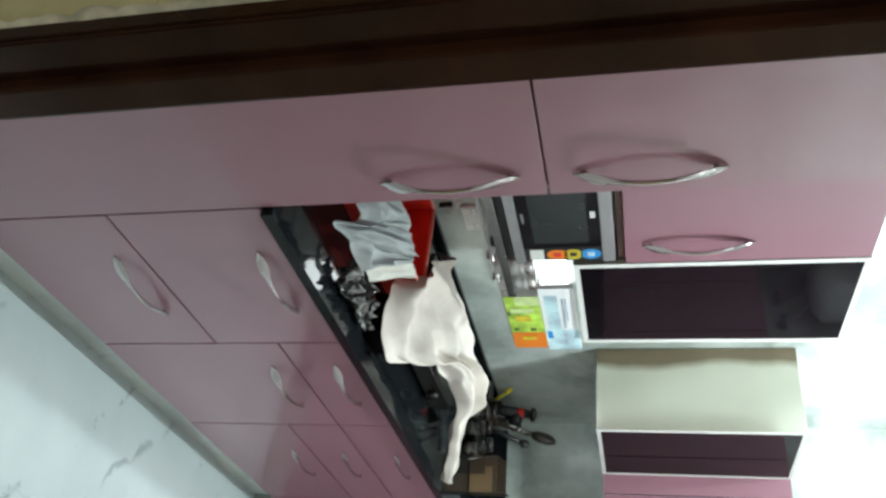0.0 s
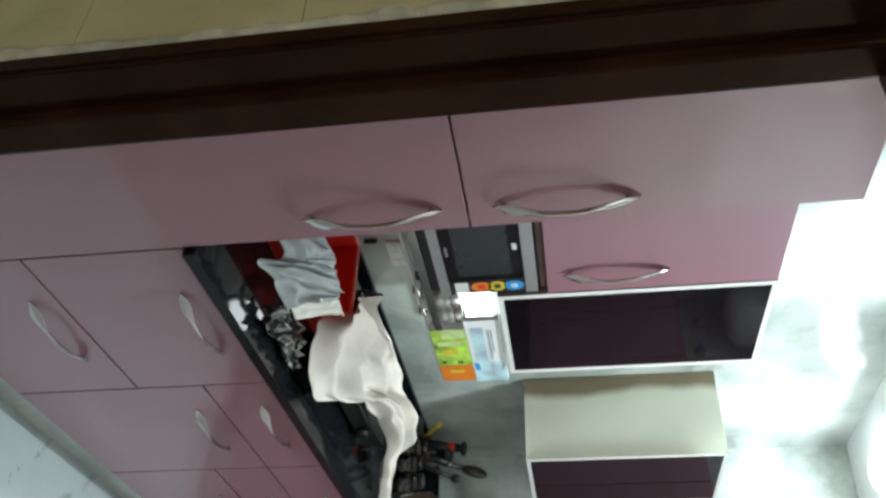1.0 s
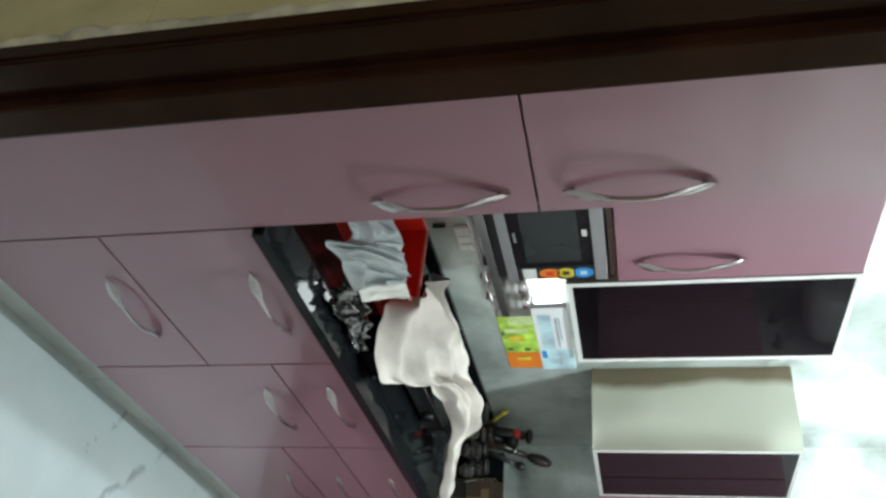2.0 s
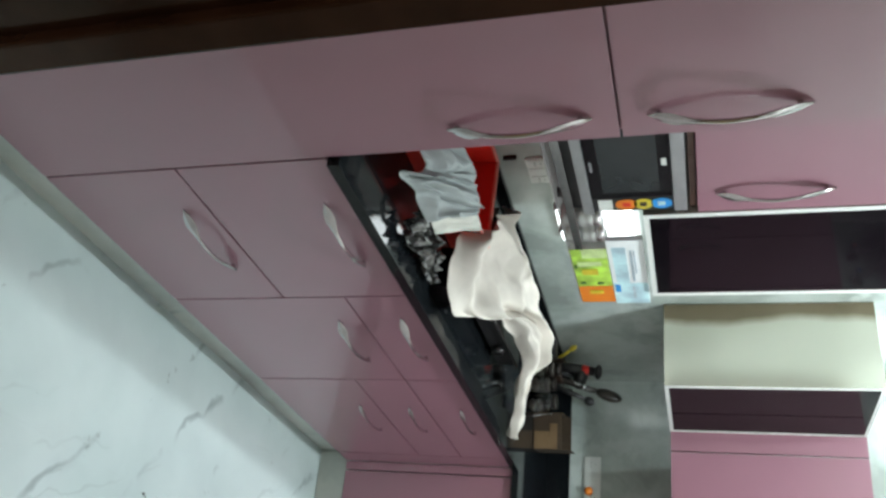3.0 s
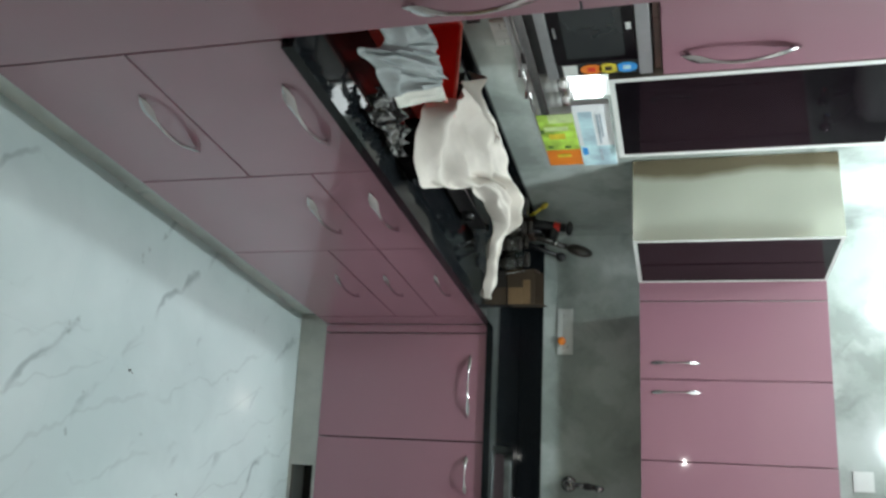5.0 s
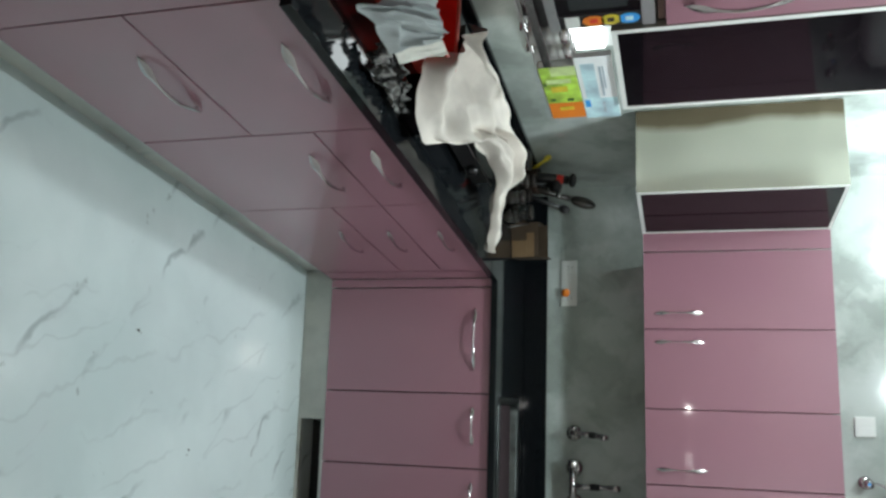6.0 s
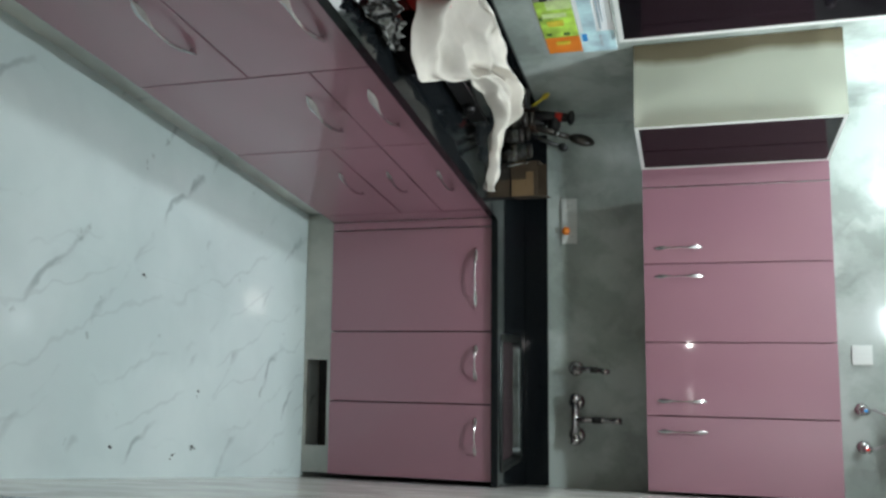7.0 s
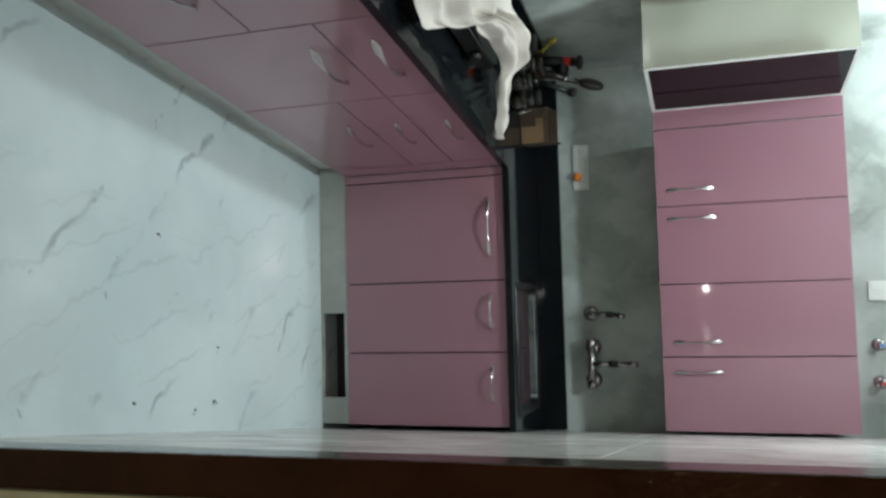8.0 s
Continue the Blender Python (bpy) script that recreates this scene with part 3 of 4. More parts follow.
# ---- cloths ----
def sheet(name, rails, nu, nv, amp, freq, mat, label, category, seed, thick=0.0025, drop=0.0, lengthwise=0.0, lift=0.0):
    """A soft cloth swept between two edge curves, with running folds; ends are rounded by the curves."""
    rng = random.Random(seed)
    ph = [rng.uniform(0, 6.28) for _ in range(6)]

    def curve(pts, s):
        n = len(pts) - 1
        i = min(int(s * n), n - 1)
        f = s * n - i
        p = [Vector(pts[max(0, min(n, i + k))]) for k in (-1, 0, 1, 2)]
        return 0.5 * ((2 * p[1]) + (p[2] - p[0]) * f + (2 * p[0] - 5 * p[1] + 4 * p[2] - p[3]) * f * f + (3 * p[1] - p[0] - 3 * p[2] + p[3]) * f ** 3)

    left, right = rails
    bm = B()
    grid = []
    for i in range(nu + 1):
        s = i / nu
        a, b = curve(left, s), curve(right, s)
        w = (b - a).length
        row = []
        for j in range(nv + 1):
            q = j / nv
            p = a.lerp(b, q)
            wander = noise.noise(Vector((s * 3.0 + seed, q * 1.5, 0.3)))
            fold = noise.noise(Vector((s * freq * 5 + wander * 1.5, q * 1.6, seed * 1.7)))
            ridge = 1 - 2.2 * abs(noise.noise(Vector((s * freq * 3 + wander * 2, q * 2.2 + s, seed * 0.9))))
            fine = noise.noise(Vector((p.x * 22 + seed, p.y * 22, p.z * 22)))
            long_ = 1 - 2.4 * abs(noise.noise(Vector((q * 4.5 + wander * 1.2 + s * 1.5, s * 1.8, seed * 2.3))))
            fold += lengthwise * long_
            edge = min(1, 4 * min(q, 1 - q) + 0.4)
            p.z += amp * (1.3 * fold + 0.9 * ridge + 0.45 * fine) * edge - drop * (1 - q) ** 3 + lift * math.sin(math.pi * q) * max(0.0, 1 - 1.2 * s)
            p.x += 0.6 * amp * fold
            p.y += 0.5 * amp * fine
            row.append(bm.verts.new(p))
        grid.append(row)
    for r0, r1 in zip(grid, grid[1:]):
        for j in range(nv):
            bm.faces.new((r0[j], r0[j + 1], r1[j + 1], r1[j]))
    ob = solid(name, bm, mat, label, category, smooth=True)
    md = ob.modifiers.new("thickness", "SOLIDIFY")
    md.thickness = thick
    sd = ob.modifiers.new("smooth", "SUBSURF")
    sd.levels = sd.render_levels = 1
    return ob


sheet("white_towel",
      ([(-0.228, -1.248, 0.915), (-0.182, -1.286, 0.9), (-0.104, -1.271, 0.885), (-0.039, -1.255, 0.88), (-0.032, -1.17, 0.89), (-0.169, -0.933, 0.925), (-0.169, -0.794, 0.95), (-0.185, -0.618, 0.948), (-0.116, -0.547, 0.928), (-0.042, -0.419, 0.881), (-0.005, -0.325, 0.866)],
       [(-0.545, -0.965, 0.915), (-0.51, -0.885, 0.93), (-0.503, -0.745, 0.95), (-0.475, -0.63, 0.965), (-0.366, -0.627, 0.982), (-0.339, -0.54, 0.985), (-0.332, -0.478, 0.98), (-0.255, -0.431, 0.97), (-0.167, -0.424, 0.95), (-0.076, -0.293, 0.885), (-0.011, -0.308, 0.866)]),
      100, 48, 0.027, 1.7, CLOTH_W, "crumpled white cotton towel thrown over the hob", "towel", 5, lengthwise=0.9, lift=0.06)

# ---- red basket with cloths ----
basket = thing("basket", pose(0, 0, 0), "red plastic basket heaped with cloths on the worktop", "basket")
BX0, BX1, BY0, BY1, BZ = -0.556, -0.255, -1.85, -1.150, 0.955


def slotted(bm, along_x, fixed, a0, a1):
    """One basket side: rim band, foot band and a thinner panel between."""
    t0, t1 = sorted((fixed[0], fixed[1]))

    def put(s0, s1, z0, z1):
        if along_x:
            box(bm, s0, s1, t0, t1, z0, z1)
        else:
            box(bm, t0, t1, s0, s1, z0, z1)
    put(a0, a1, TOP + 0.002, 0.885)
    put(a0, a1, 0.925, BZ)
    t0, t1 = t0 + 0.0008, t1 - 0.0008
    put(a0 + 0.001, a1 - 0.001, 0.885, 0.925)
    return bm


part("side", slotted(B(), True, (BY1 - 0.004, BY1), BX0, BX1), RED, basket)
part("side", slotted(B(), True, (BY0, BY0 + 0.004), BX0, BX1), RED, basket)
part("side", slotted(B(), False, (BX0, BX0 + 0.004), BY0 + 0.004, BY1 - 0.004), RED, basket)
part("side", slotted(B(), False, (BX1 - 0.004, BX1), BY0 + 0.004, BY1 - 0.004), RED, basket)
part("bottom", box(B(), BX0 + 0.004, BX1 - 0.004, BY0 + 0.004, BY1 - 0.004, TOP + 0.001, TOP + 0.006), RED, basket)
bm = B()
ring = [(BX0, BY0, BZ), (BX1, BY0, BZ), (BX1, BY1, BZ), (BX0, BY1, BZ), (BX0, BY0, BZ)]
for p, q in zip(ring, ring[1:]):
    tube(bm, [p, q], 0.006, 8)
part("rim", bm, material("pale_red_rim", (0.75, 0.22, 0.18), 0.3), basket, "rolled rim")

sheet("grey_cloth",
      ([(-0.174, -1.761, 0.94), (-0.142, -1.719, 0.94), (-0.128, -1.682, 0.935), (-0.063, -1.745, 0.92), (-0.078, -1.657, 0.92), (-0.073, -1.609, 0.917), (-0.077, -1.552, 0.905)],
       [(-0.25, -1.70, 1.000), (-0.234, -1.605, 1.005), (-0.233, -1.518, 1.005), (-0.222, -1.460, 1.005), (-0.216, -1.425, 1.005), (-0.205, -1.405, 1.000), (-0.195, -1.40, 0.985)]),
      100, 60, 0.021, 2.2, CLOTH_G, "crumpled grey-blue cotton cloth draped over the basket", "cloth", 11, lengthwise=0.25)
sheet("cream_cloth",
      ([(-0.151, -1.544, 0.89), (-0.12, -1.519, 0.905), (-0.106, -1.45, 0.905)],
       [(-0.26, -1.42, 0.955), (-0.236, -1.345, 0.972), (-0.240, -1.262, 0.965)]),
      40, 36, 0.007, 1.6, CLOTH_C, "creased cream cotton cloth hanging over the basket edge", "cloth", 23, lengthwise=0.5)

# crumpled printed wrap
sheet("plastic_wrapper",
      ([(-0.045, -1.545, 0.858), (-0.040, -1.480, 0.868), (-0.052, -1.420, 0.872), (-0.040, -1.365, 0.866), (-0.050, -1.310, 0.858)],
       [(-0.140, -1.520, 0.872), (-0.150, -1.460, 0.884), (-0.140, -1.400, 0.888), (-0.135, -1.345, 0.880), (-0.110, -1.305, 0.866)]),
      70, 44, 0.016, 3.4, WRAP, "crumpled black and white printed plastic wrapper", "wrapper", 31, thick=0.0008, lengthwise=0.7)

# ---- microwave shelf ----
shelf = thing("wall_shelf", pose(0, 0, 0), "grey metal rod shelf on the wall below the cabinets", "shelf")
for rx, far in ((-0.275, -0.80), (-0.305, -0.80), (-0.335, -0.80), (-0.40, -1.20), (-0.47, -1.20), (-0.54, -1.20)):
    part("rod", tube(B(), [(rx, -1.884, 1.174), (rx, far, 1.174)], 0.004, 8), ALU, shelf)
for ry in (-1.87, -1.60, -1.30, -1.20):
    part("cross_rod", tube(B(), [(LEFT_WALL + 0.002, ry, 1.1675), (-0.262, ry, 1.1675)], 0.0035, 8), ALU, shelf)
part("front_rail", box(B(), -0.261, -0.252, -1.884, -1.125, 1.198, 1.220, 0.002), STEEL, shelf)
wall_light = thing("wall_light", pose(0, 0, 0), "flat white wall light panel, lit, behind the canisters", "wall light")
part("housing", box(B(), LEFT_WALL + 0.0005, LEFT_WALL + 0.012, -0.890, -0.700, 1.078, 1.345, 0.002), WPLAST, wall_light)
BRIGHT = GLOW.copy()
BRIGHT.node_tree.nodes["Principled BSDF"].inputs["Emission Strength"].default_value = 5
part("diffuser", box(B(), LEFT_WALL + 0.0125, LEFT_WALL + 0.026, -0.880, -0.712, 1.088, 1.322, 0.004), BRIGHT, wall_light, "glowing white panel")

oven = thing("microwave_oven", pose(0, 0, 0), "black microwave oven with silver trim on the shelf", "microwave")
part("body", box(B(), -0.56, -0.272, -1.80, -1.292, 1.196, 1.500, 0.004), BLACK, oven)
for fy in (-1.76, -1.33):
    for fx in (-0.53, -0.30):
        part("foot", cyl(B(), (fx, fy, 1.178), (fx, fy, 1.1965), 0.014, n=12), BLACK, oven)
part("trim", box(B(), -0.272, -0.252, -1.80, -1.292, 1.243, 1.268, 0.002), ALU, oven, "silver lower trim")
part("trim", box(B(), -0.272, -0.252, -1.80, -1.292, 1.466, 1.497, 0.002), ALU, oven, "silver upper trim")
door_ob = part("door", box(B(), -0.272, -0.256, -1.80, -1.352, 1.2685, 1.4655, 0.002), BLACK_GLASS, oven, "black glass door")
part("window", box(B(), -0.2555, -0.2545, -1.76, -1.375, 1.300, 1.436), material("oven_window", (0.02, 0.024, 0.026), 0.12), door_ob, "dark tinted window")
part("badge", box(B(), -0.2555, -0.2545, -1.50, -1.475, 1.444, 1.456), WPLAST, door_ob)
part("badge", box(B(), -0.2555, -0.2545, -1.50, -1.462, 1.278, 1.284), ALU, door_ob)
panel = part("control_panel", box(B(), -0.272, -0.257, -1.350, -1.294, 1.2685, 1.4655, 0.002), BLACK, oven)


def sticker(z, mat, ry, rz, inner=None):
    part("sticker", lathe(B(), [(1.0, 0.0), (1.0, 0.0012), (0.004, 0.0012)], 24, Matrix.Translation((-0.2568, -1.322, z)) @ pose(0, 0, 0, 0, 90, 0) @ Matrix.Diagonal((rz, ry, 1, 1))), mat, panel)
    if inner:
        part("sticker", box(B(), -0.2555, -0.2548, -1.322 - ry * 0.4, -1.322 + ry * 0.4, z - rz * 0.35, z + rz * 0.35), inner, panel)


part("sticker", box(B(), -0.2568, -0.2556, -1.345, -1.299, 1.283, 1.318), WPLAST, panel)
sticker(1.352, ORANGE, 0.021, 0.027, RED)
sticker(1.393, YELLOW, 0.021, 0.024, CARD)
sticker(1.437, BLUE, 0.021, 0.026, LBLUE)

# jars and cartons on the shelf
for jx, jy, jz, jh in ((-0.302, -1.228, 1.178, 0.099), (-0.302, -1.152, 1.178, 0.099)):
    jar = thing("steel_jar", pose(jx, jy, jz), "small ribbed steel canister standing on the shelf", "jar", "steel canisters")
    part("body", lathe(B(), [(0.034, 0), (0.036, 0.004), (0.036, 0.03), (0.034, 0.034), (0.036, 0.038), (0.036, 0.056), (0.034, 0.060), (0.036, 0.064), (0.036, jh - 0.02)], 26), TIN, jar, smooth=True)
    part("lid", lathe(B(), [(0.037, jh - 0.02), (0.037, jh - 0.002), (0.030, jh), (0.004, jh + 0.001)], 26), CHROME, jar, smooth=True)


def carton(name, y0, y1, z0, z1, x0, x1, mats, label):
    c = thing(name, pose(0, 0, 0), label, "carton")
    part("box", box(B(), x0, x1, y0, y1, z0, z1, 0.0015), mats[0], c)
    for k, (f0, f1, g0, g1, mt) in enumerate(mats[1]):
        ya, yb = y0 + f0 * (y1 - y0), y0 + f1 * (y1 - y0)
        za, zb = z0 + g0 * (z1 - z0), z0 + g1 * (z1 - z0)
        part("printed_panel", box(B(), x1, x1 + 0.0008 + 0.0003 * k, ya, yb, za, zb), mt, c)
    return c


carton("carton", -1.112, -0.815, 1.1785, 1.278, -0.335, -0.262, (WPLAST, [(0.0, 0.68, 0.0, 1.0, GREEN), (0.68, 1.0, 0.0, 1.0, ORANGE), (0.0, 0.16, 0.30, 0.98, PALE_LIME), (0.22, 0.30, 0.12, 0.80, PALE_LIME), (0.36, 0.46, 0.2, 0.66, YELLOW), (0.59, 0.63, 0.10, 0.24, DARK_GREEN), (0.60, 0.64, 0.58, 0.76, DARK_GREEN), (0.28, 0.33, 0.02, 0.10, DARK_GREEN), (0.76, 0.82, 0.3, 0.7, YELLOW)]),
       "lime green and orange printed food carton on the shelf")
carton("carton", -1.150, -0.800, 1.2795, 1.378, -0.277, -0.264, (PAPER, [(0.0, 0.66, 0.12, 0.50, LBLUE), (0.66, 1.0, 0.0, 1.0, LBLUE), (0.68, 0.80, 0.05, 0.2, BLUE), (0.16, 0.62, 0.60, 0.66, GREYBLUE), (0.16, 0.5, 0.70, 0.74, GREYBLUE), (0.72, 0.9, 0.55, 0.62, GREYBLUE), (0.0, 0.1, 0.0, 1.0, PAPER)]),
       "white and pale blue printed carton lying on another carton")


# ---- wall plates ----
def socket_plate(m, w, h, label, holes=True, plug=False):
    pl = thing("socket_plate", m, label, "socket", "wall sockets")
    part("plate", box(B(), 0, w, -0.010, 0, 0, h, 0.003), WPLAST, pl)
    n = 3 if holes else 2
    for k in range(n):
        c = (k + 0.5) * w / n
        sw = part("module", box(B(), c - 0.4 * w / n, c + 0.4 * w / n, -0.0125, -0.0095, 0.14 * h, 0.86 * h, 0.001), WPLAST, pl)
        if holes and k != 1:
            for dx, dz in ((-0.007, 0.42), (0.007, 0.42), (0, 0.66)):
                part("pin_hole", cyl(B(), (c + dx, -0.0132, dz * h), (c + dx, -0.0124, dz * h), 0.0024, n=8), BLACK, sw)
    if plug:
        part("plug", lathe(B(), [(0.017, 0), (0.019, 0.008), (0.015, 0.022), (0.004, 0.024)], 18, pose(0.72 * w, -0.012, 0.30 * h, 90)), ORANGE, pl, "amber indicator plug", smooth=True)
    return pl


socket_plate(BACK @ pose(-0.168, BACK_WALL - 0.001, 1.014), 0.208, 0.070, "long white switch and socket plate with amber indicator", True, True)
socket_plate(pose(LEFT_WALL + 0.001, -1.135, 1.032, 0, 0, 90), 0.118, 0.070, "white wall socket plate beside the basket")
socket_plate(BACK @ pose(0.49, BACK_WALL - 0.001, 2.197), 0.080, 0.076, "white switch plate above the wall cabinets", False)
hook = thing("wall_hook", pose(0, 0, 0), "small black metal hook bracket on the wall", "hook")
part("arm", box(B(), LEFT_WALL + 0.001, LEFT_WALL + 0.016, -1.150, -1.144, 0.970, 1.010, 0.001), BLACK, hook)

# ---- taps ----
def tap_single():
    tp = thing("wall_tap", BACK @ pose(0.598, BACK_WALL, 1.072), "chrome wall tap with a black aerator ring", "tap", "wall taps")
    part("flange", lathe(B(), [(0.035, 0), (0.034, 0.006), (0.016, 0.016), (0.004, 0.015)], 24, pose(0, -0.001, 0, 90)), CHROME, tp, smooth=True)
    part("body", tube(B(), [(0, -0.004, 0), (0, -0.05, 0.0), (0, -0.075, 0.012)], [0.017, 0.018, 0.016], 14), CHROME, tp, smooth=True)
    part("spout", tube(B(), [(0, -0.070, 0.008), (0.002, -0.085, 0.06), (0.006, -0.090, 0.10), (0.010, -0.10, 0.135), (0.012, -0.125, 0.150), (0.012, -0.145, 0.135)], [0.013, 0.012, 0.012, 0.012, 0.012, 0.013], 12), CHROME, tp, smooth=True)
    part("collar", tube(B(), [(0.004, -0.088, 0.075), (0.0065, -0.091, 0.105)], 0.0145, 12), BLACK, tp, smooth=True)
    part("lever", box(B(), -0.008, 0.008, -0.10, -0.045, 0.014, 0.022, 0.003), CHROME, tp)


def tap_mixer():
    tp = thing("wall_mixer_tap", BACK @ pose(0.818, BACK_WALL, 1.075), "chrome two-handle wall mixer tap with upright spout", "tap", "wall taps")
    for s in (-1, 1):
        part("flange", lathe(B(), [(0.037, 0), (0.036, 0.006), (0.018, 0.018), (0.004, 0.017)], 24, pose(s * 0.072, -0.001, 0, 90)), CHROME, tp, smooth=True)
        part("arm", tube(B(), [(s * 0.072, -0.012, 0), (s * 0.072, -0.06, 0.0), (s * 0.05, -0.065, 0.0)], 0.013, 12), CHROME, tp, smooth=True)
        part("handle", lathe(B(), [(0.020, 0), (0.024, 0.012), (0.022, 0.030), (0.010, 0.036), (0.003, 0.037)], 18, pose(s * 0.076, -0.060, 0, 0, 90 * s, 0)), CHROME, tp, smooth=True)
    part("bar", tube(B(), [(-0.075, -0.062, 0), (0.075, -0.062, 0)], 0.017, 14), CHROME, tp, smooth=True)
    part("spout", tube(B(), [(0, -0.064, 0), (0, -0.072, 0.05), (0, -0.078, 0.11), (0, -0.082, 0.17), (0, -0.10, 0.195)], [0.014, 0.012, 0.012, 0.014, 0.014], 12), CHROME, tp, smooth=True)
    part("collar", tube(B(), [(0, -0.075, 0.075), (0, -0.079, 0.115)], 0.0145, 12), BLACK, tp, smooth=True)


tap_single()
tap_mixer()

# ---- sink ----
sink = thing("sink", BACK @ pose(0, 0, TOP), "stainless steel sink bowl set into the black worktop", "sink")
u0, u1, v0, v1 = SINK


def rounded(x0, x1, y0, y1, r, n=6):
    out = []
    for cx, cy, a0 in ((x1 - r, y1 - r, 0), (x0 + r, y1 - r, 90), (x0 + r, y0 + r, 180), (x1 - r, y0 + r, 270)):
        for k in range(n + 1):
            a = radians(a0 + 90 * k / n)
            out.append((cx + r * math.cos(a), cy + r * math.sin(a)))
    return out


bm = B()
loops = []
for grow, z, r in ((0.014, 0.002, 0.03), (0.012, 0.005, 0.03), (-0.006, 0.005, 0.035), (-0.012, -0.004, 0.04), (-0.022, -0.15, 0.05), (-0.05, -0.185, 0.06), (-0.13, -0.19, 0.05)):
    loops.append([bm.verts.new((x, y, z)) for x, y in rounded(u0 - grow, u1 + grow, v0 - grow, v1 + grow, r)])
for l0, l1 in zip(loops, loops[1:]):
    for k in range(len(l0)):
        bm.faces.new((l0[k], l0[(k + 1) % len(l0)], l1[(k + 1) % len(l0)], l1[k]))
bm.faces.new(loops[-1])
rim = B()
ring = rounded(u0 + 0.004, u1 - 0.004, v0 + 0.004, v1 - 0.004, 0.035)
tube(rim, [(x, y, 0.006) for x, y in ring + ring[:1]], 0.0013, 8)
SINK_STEEL = material("worn_sink_steel", (0.075, 0.082, 0.08), 0.34, 1.0, 0.4, 18)
part("rim", rim, SINK_STEEL, sink, "rolled rim", smooth=True)
part("bowl", bm, SINK_STEEL, sink, smooth=True)
part("drain", lathe(B(), [(0.045, 0), (0.045, 0.004), (0.03, 0.003), (0.004, 0.001)], 24, pose((u0 + u1) / 2, (v0 + v1) / 2, -0.189)), CHROME, sink, smooth=True)

# ---- water heater and its valves, above the wall cabinets ----
heater = thing("water_heater", BACK @ pose(0.82, BACK_WALL, 2.33), "white enamelled water heater on the wall above the cabinets", "water heater")
part("tank", lathe(B(), [(0.02, 0), (0.10, 0.012), (0.145, 0.05), (0.15, 0.09), (0.15, 0.29), (0.14, 0.32), (0.09, 0.345), (0.01, 0.35)], 36, pose(0, -0.17, 0)), ENAMEL, heater, smooth=True)
part("bracket", box(B(), -0.06, 0.06, -0.03, -0.001, 0.1, 0.26, 0.003), ENAMEL, heater)
for du, red in ((-0.072, False), (0.078, True)):
    vv = thing("angle_valve", BACK @ pose(0.82 + du, BACK_WALL, 2.222), "chrome angle valve with a braided hose", "valve", "heater valves")
    part("flange", lathe(B(), [(0.026, 0), (0.025, 0.006), (0.012, 0.012), (0.003, 0.013)], 20, pose(0, -0.001, 0, 90)), CHROME, vv, smooth=True)
    part("body", tube(B(), [(0, -0.008, 0), (0, -0.055, 0), (0, -0.075, 0)], [0.010, 0.012, 0.009], 12), CHROME, vv, smooth=True)
    part("knob", lathe(B(), [(0.017, 0), (0.019, 0.012), (0.012, 0.020), (0.003, 0.021)], 16, pose(0, -0.072, 0, 90)), CHROME, vv, smooth=True)
    part("marker", cyl(B(), (0, -0.0925, 0), (0, -0.0945, 0), 0.007, n=12), RED if red else BLUE, vv)
    part("hose", tube(B(), [(0, -0.045, 0.006), (0.0, -0.047, 0.04), (-du * 0.3, -0.09, 0.085), (-du * 0.4, -0.15, 0.115)], 0.006, 10), RUBBER, vv, smooth=True)

# ---- corner of the worktop: jars, utensils, carton ----
LID = material("dark_lid", (0.020, 0.016, 0.013), 0.3, vary=0.3, scale=30)


def glass_jar(x, y, r, h, fill, lid=True):
    j = thing("glass_jar", pose(x, y, TOP), "clear glass jar with dark spices inside", "jar", "glass jars")
    part("glass", lathe(B(), [(r * 0.9, 0), (r, 0.006), (r, h * 0.8), (r * 0.8, h * 0.9), (r * 0.8, h), (r * 0.76, h), (r * 0.76, h * 0.9), (r * 0.94, h * 0.79), (r * 0.94, 0.010), (r * 0.3, 0.006)], 24), GLASS, j, smooth=True)
    part("contents", lathe(B(), [(r * 0.5, 0.0105), (r * 0.91, 0.012), (r * 0.91, h * fill), (r * 0.4, h * fill + 0.006), (0.003, h * fill + 0.008)], 20), SPICE, j, smooth=True)
    if lid:
        part("lid", lathe(B(), [(r * 0.83, h * 0.955), (r * 0.83, h * 1.10), (r * 0.7, h * 1.12), (0.003, h * 1.12)], 24), LID, j, smooth=True)
    return j


glass_jar(-0.330, -0.020, 0.034, 0.085, 0.5)
glass_jar(-0.405, -0.005, 0.036, 0.095, 0.6)
glass_jar(-0.300, 0.075, 0.036, 0.10, 0.4)
glass_jar(-0.380, 0.085, 0.034, 0.09, 0.7)
glass_jar(-0.260, 0.010, 0.032, 0.075, 0.35, False)
glass_jar(-0.445, 0.085, 0.032, 0.105, 0.45)

holder = thing("utensil_holder", pose(-0.475, 0.165, TOP), "dark brown utensil pot in the worktop corner", "utensil holder")
part("pot", lathe(B(), [(0.046, 0), (0.05, 0.004), (0.055, 0.11), (0.057, 0.115), (0.051, 0.115), (0.047, 0.02), (0.004, 0.018)], 26), WOOD_D, holder, smooth=True)


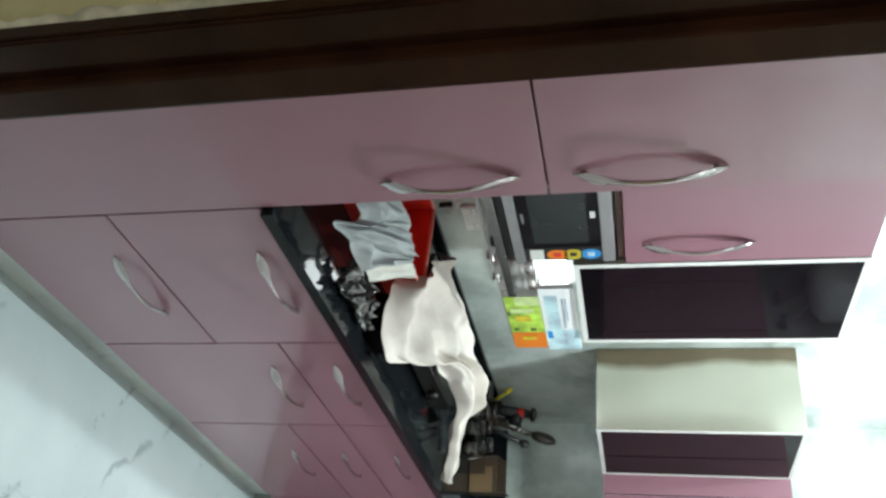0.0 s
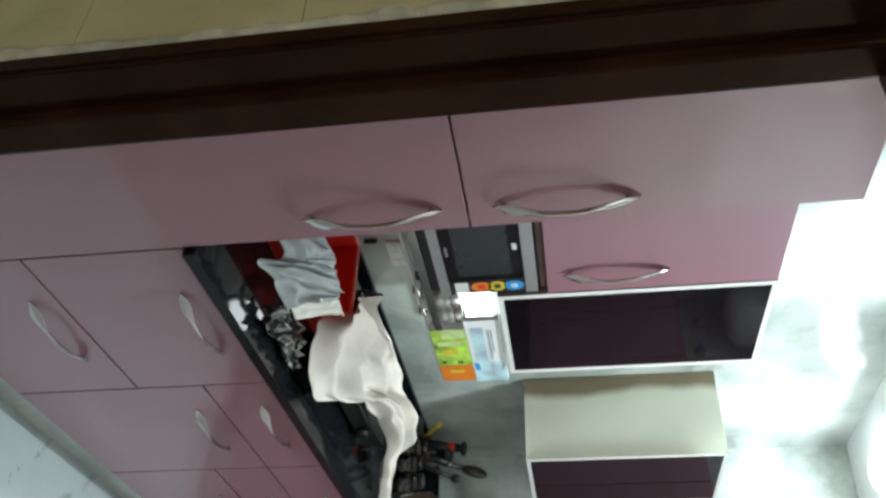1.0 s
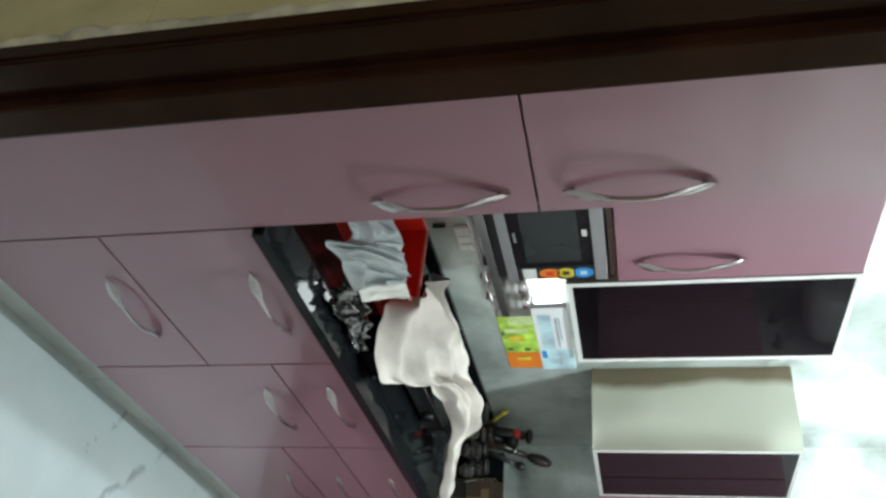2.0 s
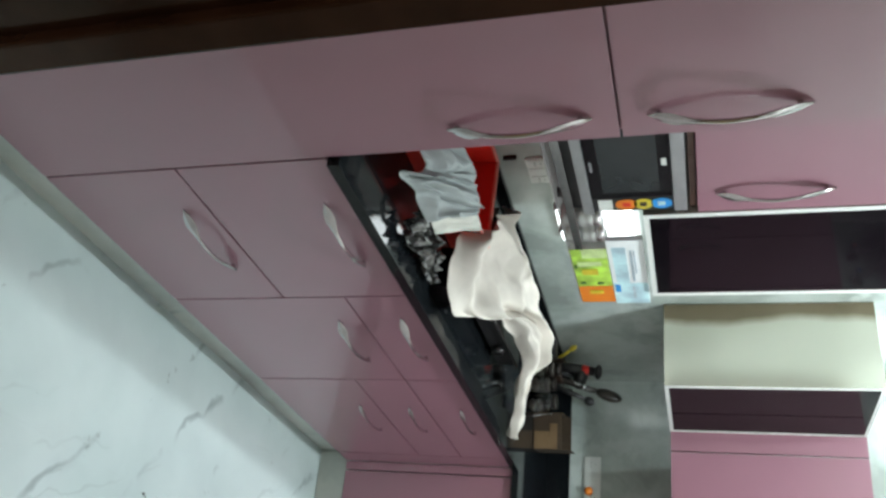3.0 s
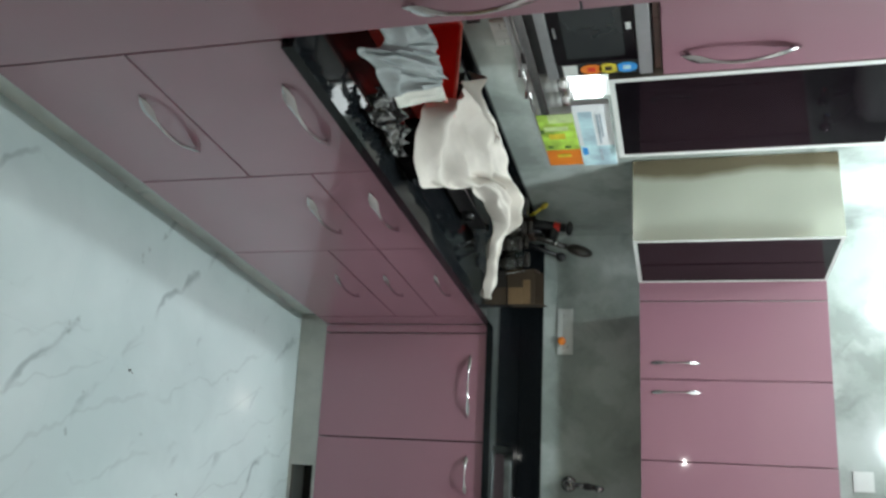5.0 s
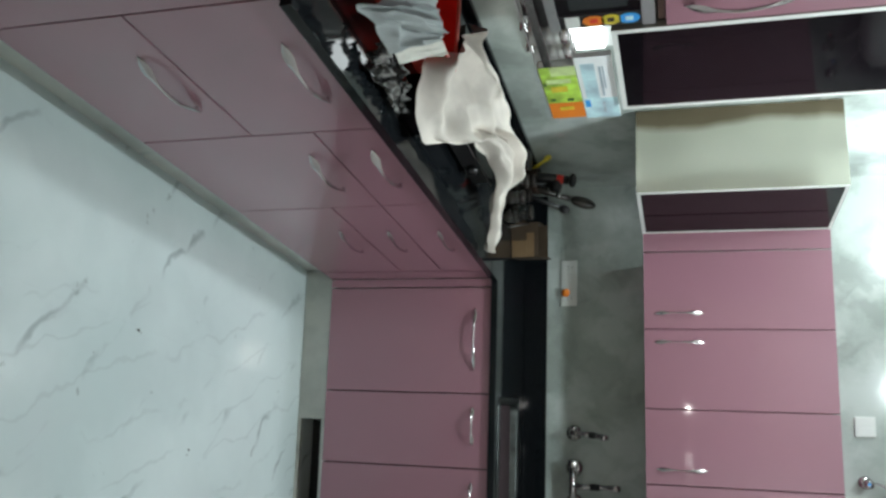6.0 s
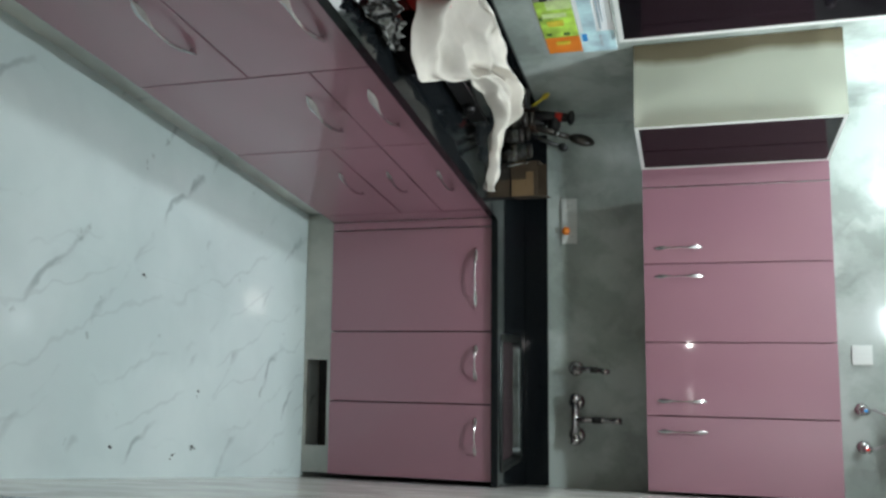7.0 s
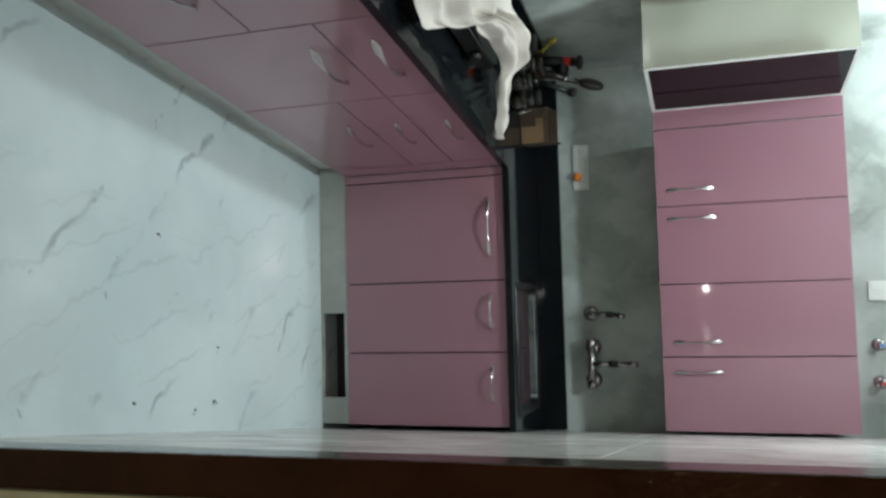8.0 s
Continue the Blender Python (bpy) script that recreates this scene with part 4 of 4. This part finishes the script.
def utensil(name, base, tip, r, head, mat, label, hm=None):
    ut = thing(name, pose(0, 0, 0), label, "utensil", "kitchen utensils")
    b0, t0 = Vector(base), Vector(tip)
    part("handle", tube(B(), [b0, b0.lerp(t0, 0.5), t0], [r * 0.8, r, r * 0.9], 10), mat, ut, smooth=True)
    d = (t0 - b0).normalized()
    m = Matrix.Translation(t0 + d * head[1]) @ d.to_track_quat("Z", "Y").to_matrix().to_4x4()
    bm = B()
    bmesh.ops.create_uvsphere(bm, u_segments=18, v_segments=10, radius=1.0, matrix=m @ Matrix.Diagonal((head[0], head[2], head[1], 1)))
    part("head", bm, hm or mat, ut, smooth=True)
    return ut


SMOKE = material("smoked_plastic", (0.028, 0.023, 0.019), 0.35, vary=0.3, scale=30)
utensil("ladle", (-0.455, 0.160, 0.90), (-0.398, 0.190, 1.095), 0.013, (0.042, 0.056, 0.024), SMOKE, "smoky dark plastic ladle standing in the pot")
utensil("spatula", (-0.480, 0.170, 0.90), (-0.470, 0.200, 1.000), 0.012, (0.046, 0.030, 0.060), BLACK, "black slotted spatula standing in the pot")
ut = utensil("brush", (-0.500, 0.150, 0.90), (-0.478, 0.176, 1.090), 0.021, (0.016, 0.016, 0.034), BLACK, "black handled brush with a red band", BLACK)
part("band", tube(B(), [(-0.4840, 0.1690, 1.040), (-0.4805, 0.1730, 1.068)], [0.0205, 0.0196], 14), RED, ut, "red band", smooth=True)
utensil("serving_spoon", (-0.415, 0.150, 0.90), (-0.352, 0.165, 1.055), 0.011, (0.019, 0.022, 0.019), BLACK, "black round-headed stirring spoon standing in the pot")
utensil("steel_spoon", (-0.470, 0.185, 0.90), (-0.412, 0.165, 1.040), 0.006, (0.010, 0.012, 0.016), STEEL, "steel spoon standing in the pot")
utensil("peeler", (-0.505, 0.175, 0.90), (-0.560, 0.150, 0.985), 0.008, (0.014, 0.02, 0.012), YELLOW, "yellow plastic peeler leaning in the pot")
utensil("tongs", (-0.235, 0.075, TOP + 0.003), (-0.262, 0.110, 0.925), 0.0028, (0.004, 0.006, 0.010), STEEL, "thin steel tongs leaning beside the cardboard box")
spice_box = thing("spice_box", pose(-0.515, 0.035, TOP, 0, 0, 12), "small brown tin with a dark lid in the corner", "tin")
part("body", box(B(), -0.036, 0.036, -0.036, 0.036, 0, 0.088, 0.006), CARD, spice_box)
part("lid", box(B(), -0.038, 0.038, -0.038, 0.038, 0.0885, 0.104, 0.006), BLACK, spice_box)

bx = thing("cardboard_box", BACK @ pose(-0.205, 0.30, TOP, 0, 0, 6), "open brown cardboard box on the worktop", "box")
part("side", box(B(), -0.075, 0.075, -0.07, -0.066, 0.001, 0.115, 0.001), CARD, bx)
part("side", box(B(), -0.075, 0.075, 0.066, 0.07, 0.001, 0.135, 0.001), CARD, bx)
part("side", box(B(), -0.075, -0.071, -0.0655, 0.0655, 0.001, 0.120, 0.001), CARD, bx)
part("side", box(B(), 0.071, 0.075, -0.0655, 0.0655, 0.001, 0.150, 0.001), CARD, bx)
part("bottom", box(B(), -0.07, 0.07, -0.065, 0.065, 0.001, 0.005), CARD, bx)
PALE_CARD = material("paler_cardboard", (0.17, 0.105, 0.05), 0.85, vary=0.15, scale=14, bump=0.1)
part("flap", box(B(), 0.002, 0.072, -0.0722, -0.0702, 0.004, 0.066, 0.0008), PALE_CARD, bx, "paler torn card flap")
part("flap", box(B(), -0.030, 0.072, -0.0722, -0.0702, 0.0665, 0.098, 0.0008), PALE_CARD, bx, "paler torn card flap")

# ---- beige tiles beside the door frame ----
hall_tile = mesh_of("tile", box(B(), 0, 0.2985, -0.006, 0, 0, 0.2985, 0.0012), BEIGE)
wall_s = bpy.data.objects["wall_south"]
for i in range(4):
    for j in range(8):
        tl = new("tile", hall_tile)
        tl.parent = wall_s
        tl.location = (DOOR_L - 0.2995 - 0.3 * i, -2.5005, 0.068 + 0.3 * j)

# ---- crumbs on the floor ----
CRUMBS = [(0.97, -0.76), (0.77, -0.65), (0.95, -1.06), (0.94, -0.65), (0.45, -1.01)]
bm = B()
rng = random.Random(8)
for cx, cy in CRUMBS:
    for _ in range(3):
        r = rng.uniform(0.002, 0.006)
        m = Matrix.Translation((cx + rng.uniform(-0.012, 0.012), cy + rng.uniform(-0.012, 0.012), r * 0.4)) @ Matrix.Diagonal((r, r * rng.uniform(0.5, 1.6), r * 0.5, 1))
        bmesh.ops.create_icosphere(bm, subdivisions=1, radius=1.0, matrix=m)
solid("crumbs", bm, material("crumb", (0.05, 0.045, 0.04), 0.8), "small dark crumbs scattered on the floor", "crumbs", kind="stuff")

# ---- uneven plaster edge between the tiles and the door frame ----
bm = B()
pts, rad = [], []
for i in range(400):
    z = 0.01 + i * 0.0054
    pts.append((DOOR_L - 0.009 + 0.005 * noise.noise(Vector((0, 3.1, z * 9))), -2.506, z))
    rad.append(0.0125 + 0.010 * abs(noise.noise(Vector((7.7, 0, z * 14)))) + 0.004 * noise.noise(Vector((1.7, 5, z * 45))))
tube(bm, pts, rad, 8)
part("plaster_edge", bm, material("pale_plaster", (0.48, 0.46, 0.36), 0.9, vary=0.4, scale=22, bump=0.5, bump_scale=120), wall_s, "rough pale plaster edge", smooth=True)

# ---- tiles of the side wall by the sink ----
rows = ((0.0, 0.187), (0.19, 0.597), (0.79, 0.597), (1.39, 0.597), (1.99, 0.597), (2.59, 0.137))
for y, wide in ((-2.39, 1.197), (-1.19, 1.197), (0.01, 0.84)):
    for z, h in rows:
        tl = new("tile", mesh_of("tile", box(B(), 0, 0.0055, 0, wide, 0, h, 0.0008), WALL_R))
        tl.parent = wall_right
        tl.location = (RIGHT_WALL, y, z)
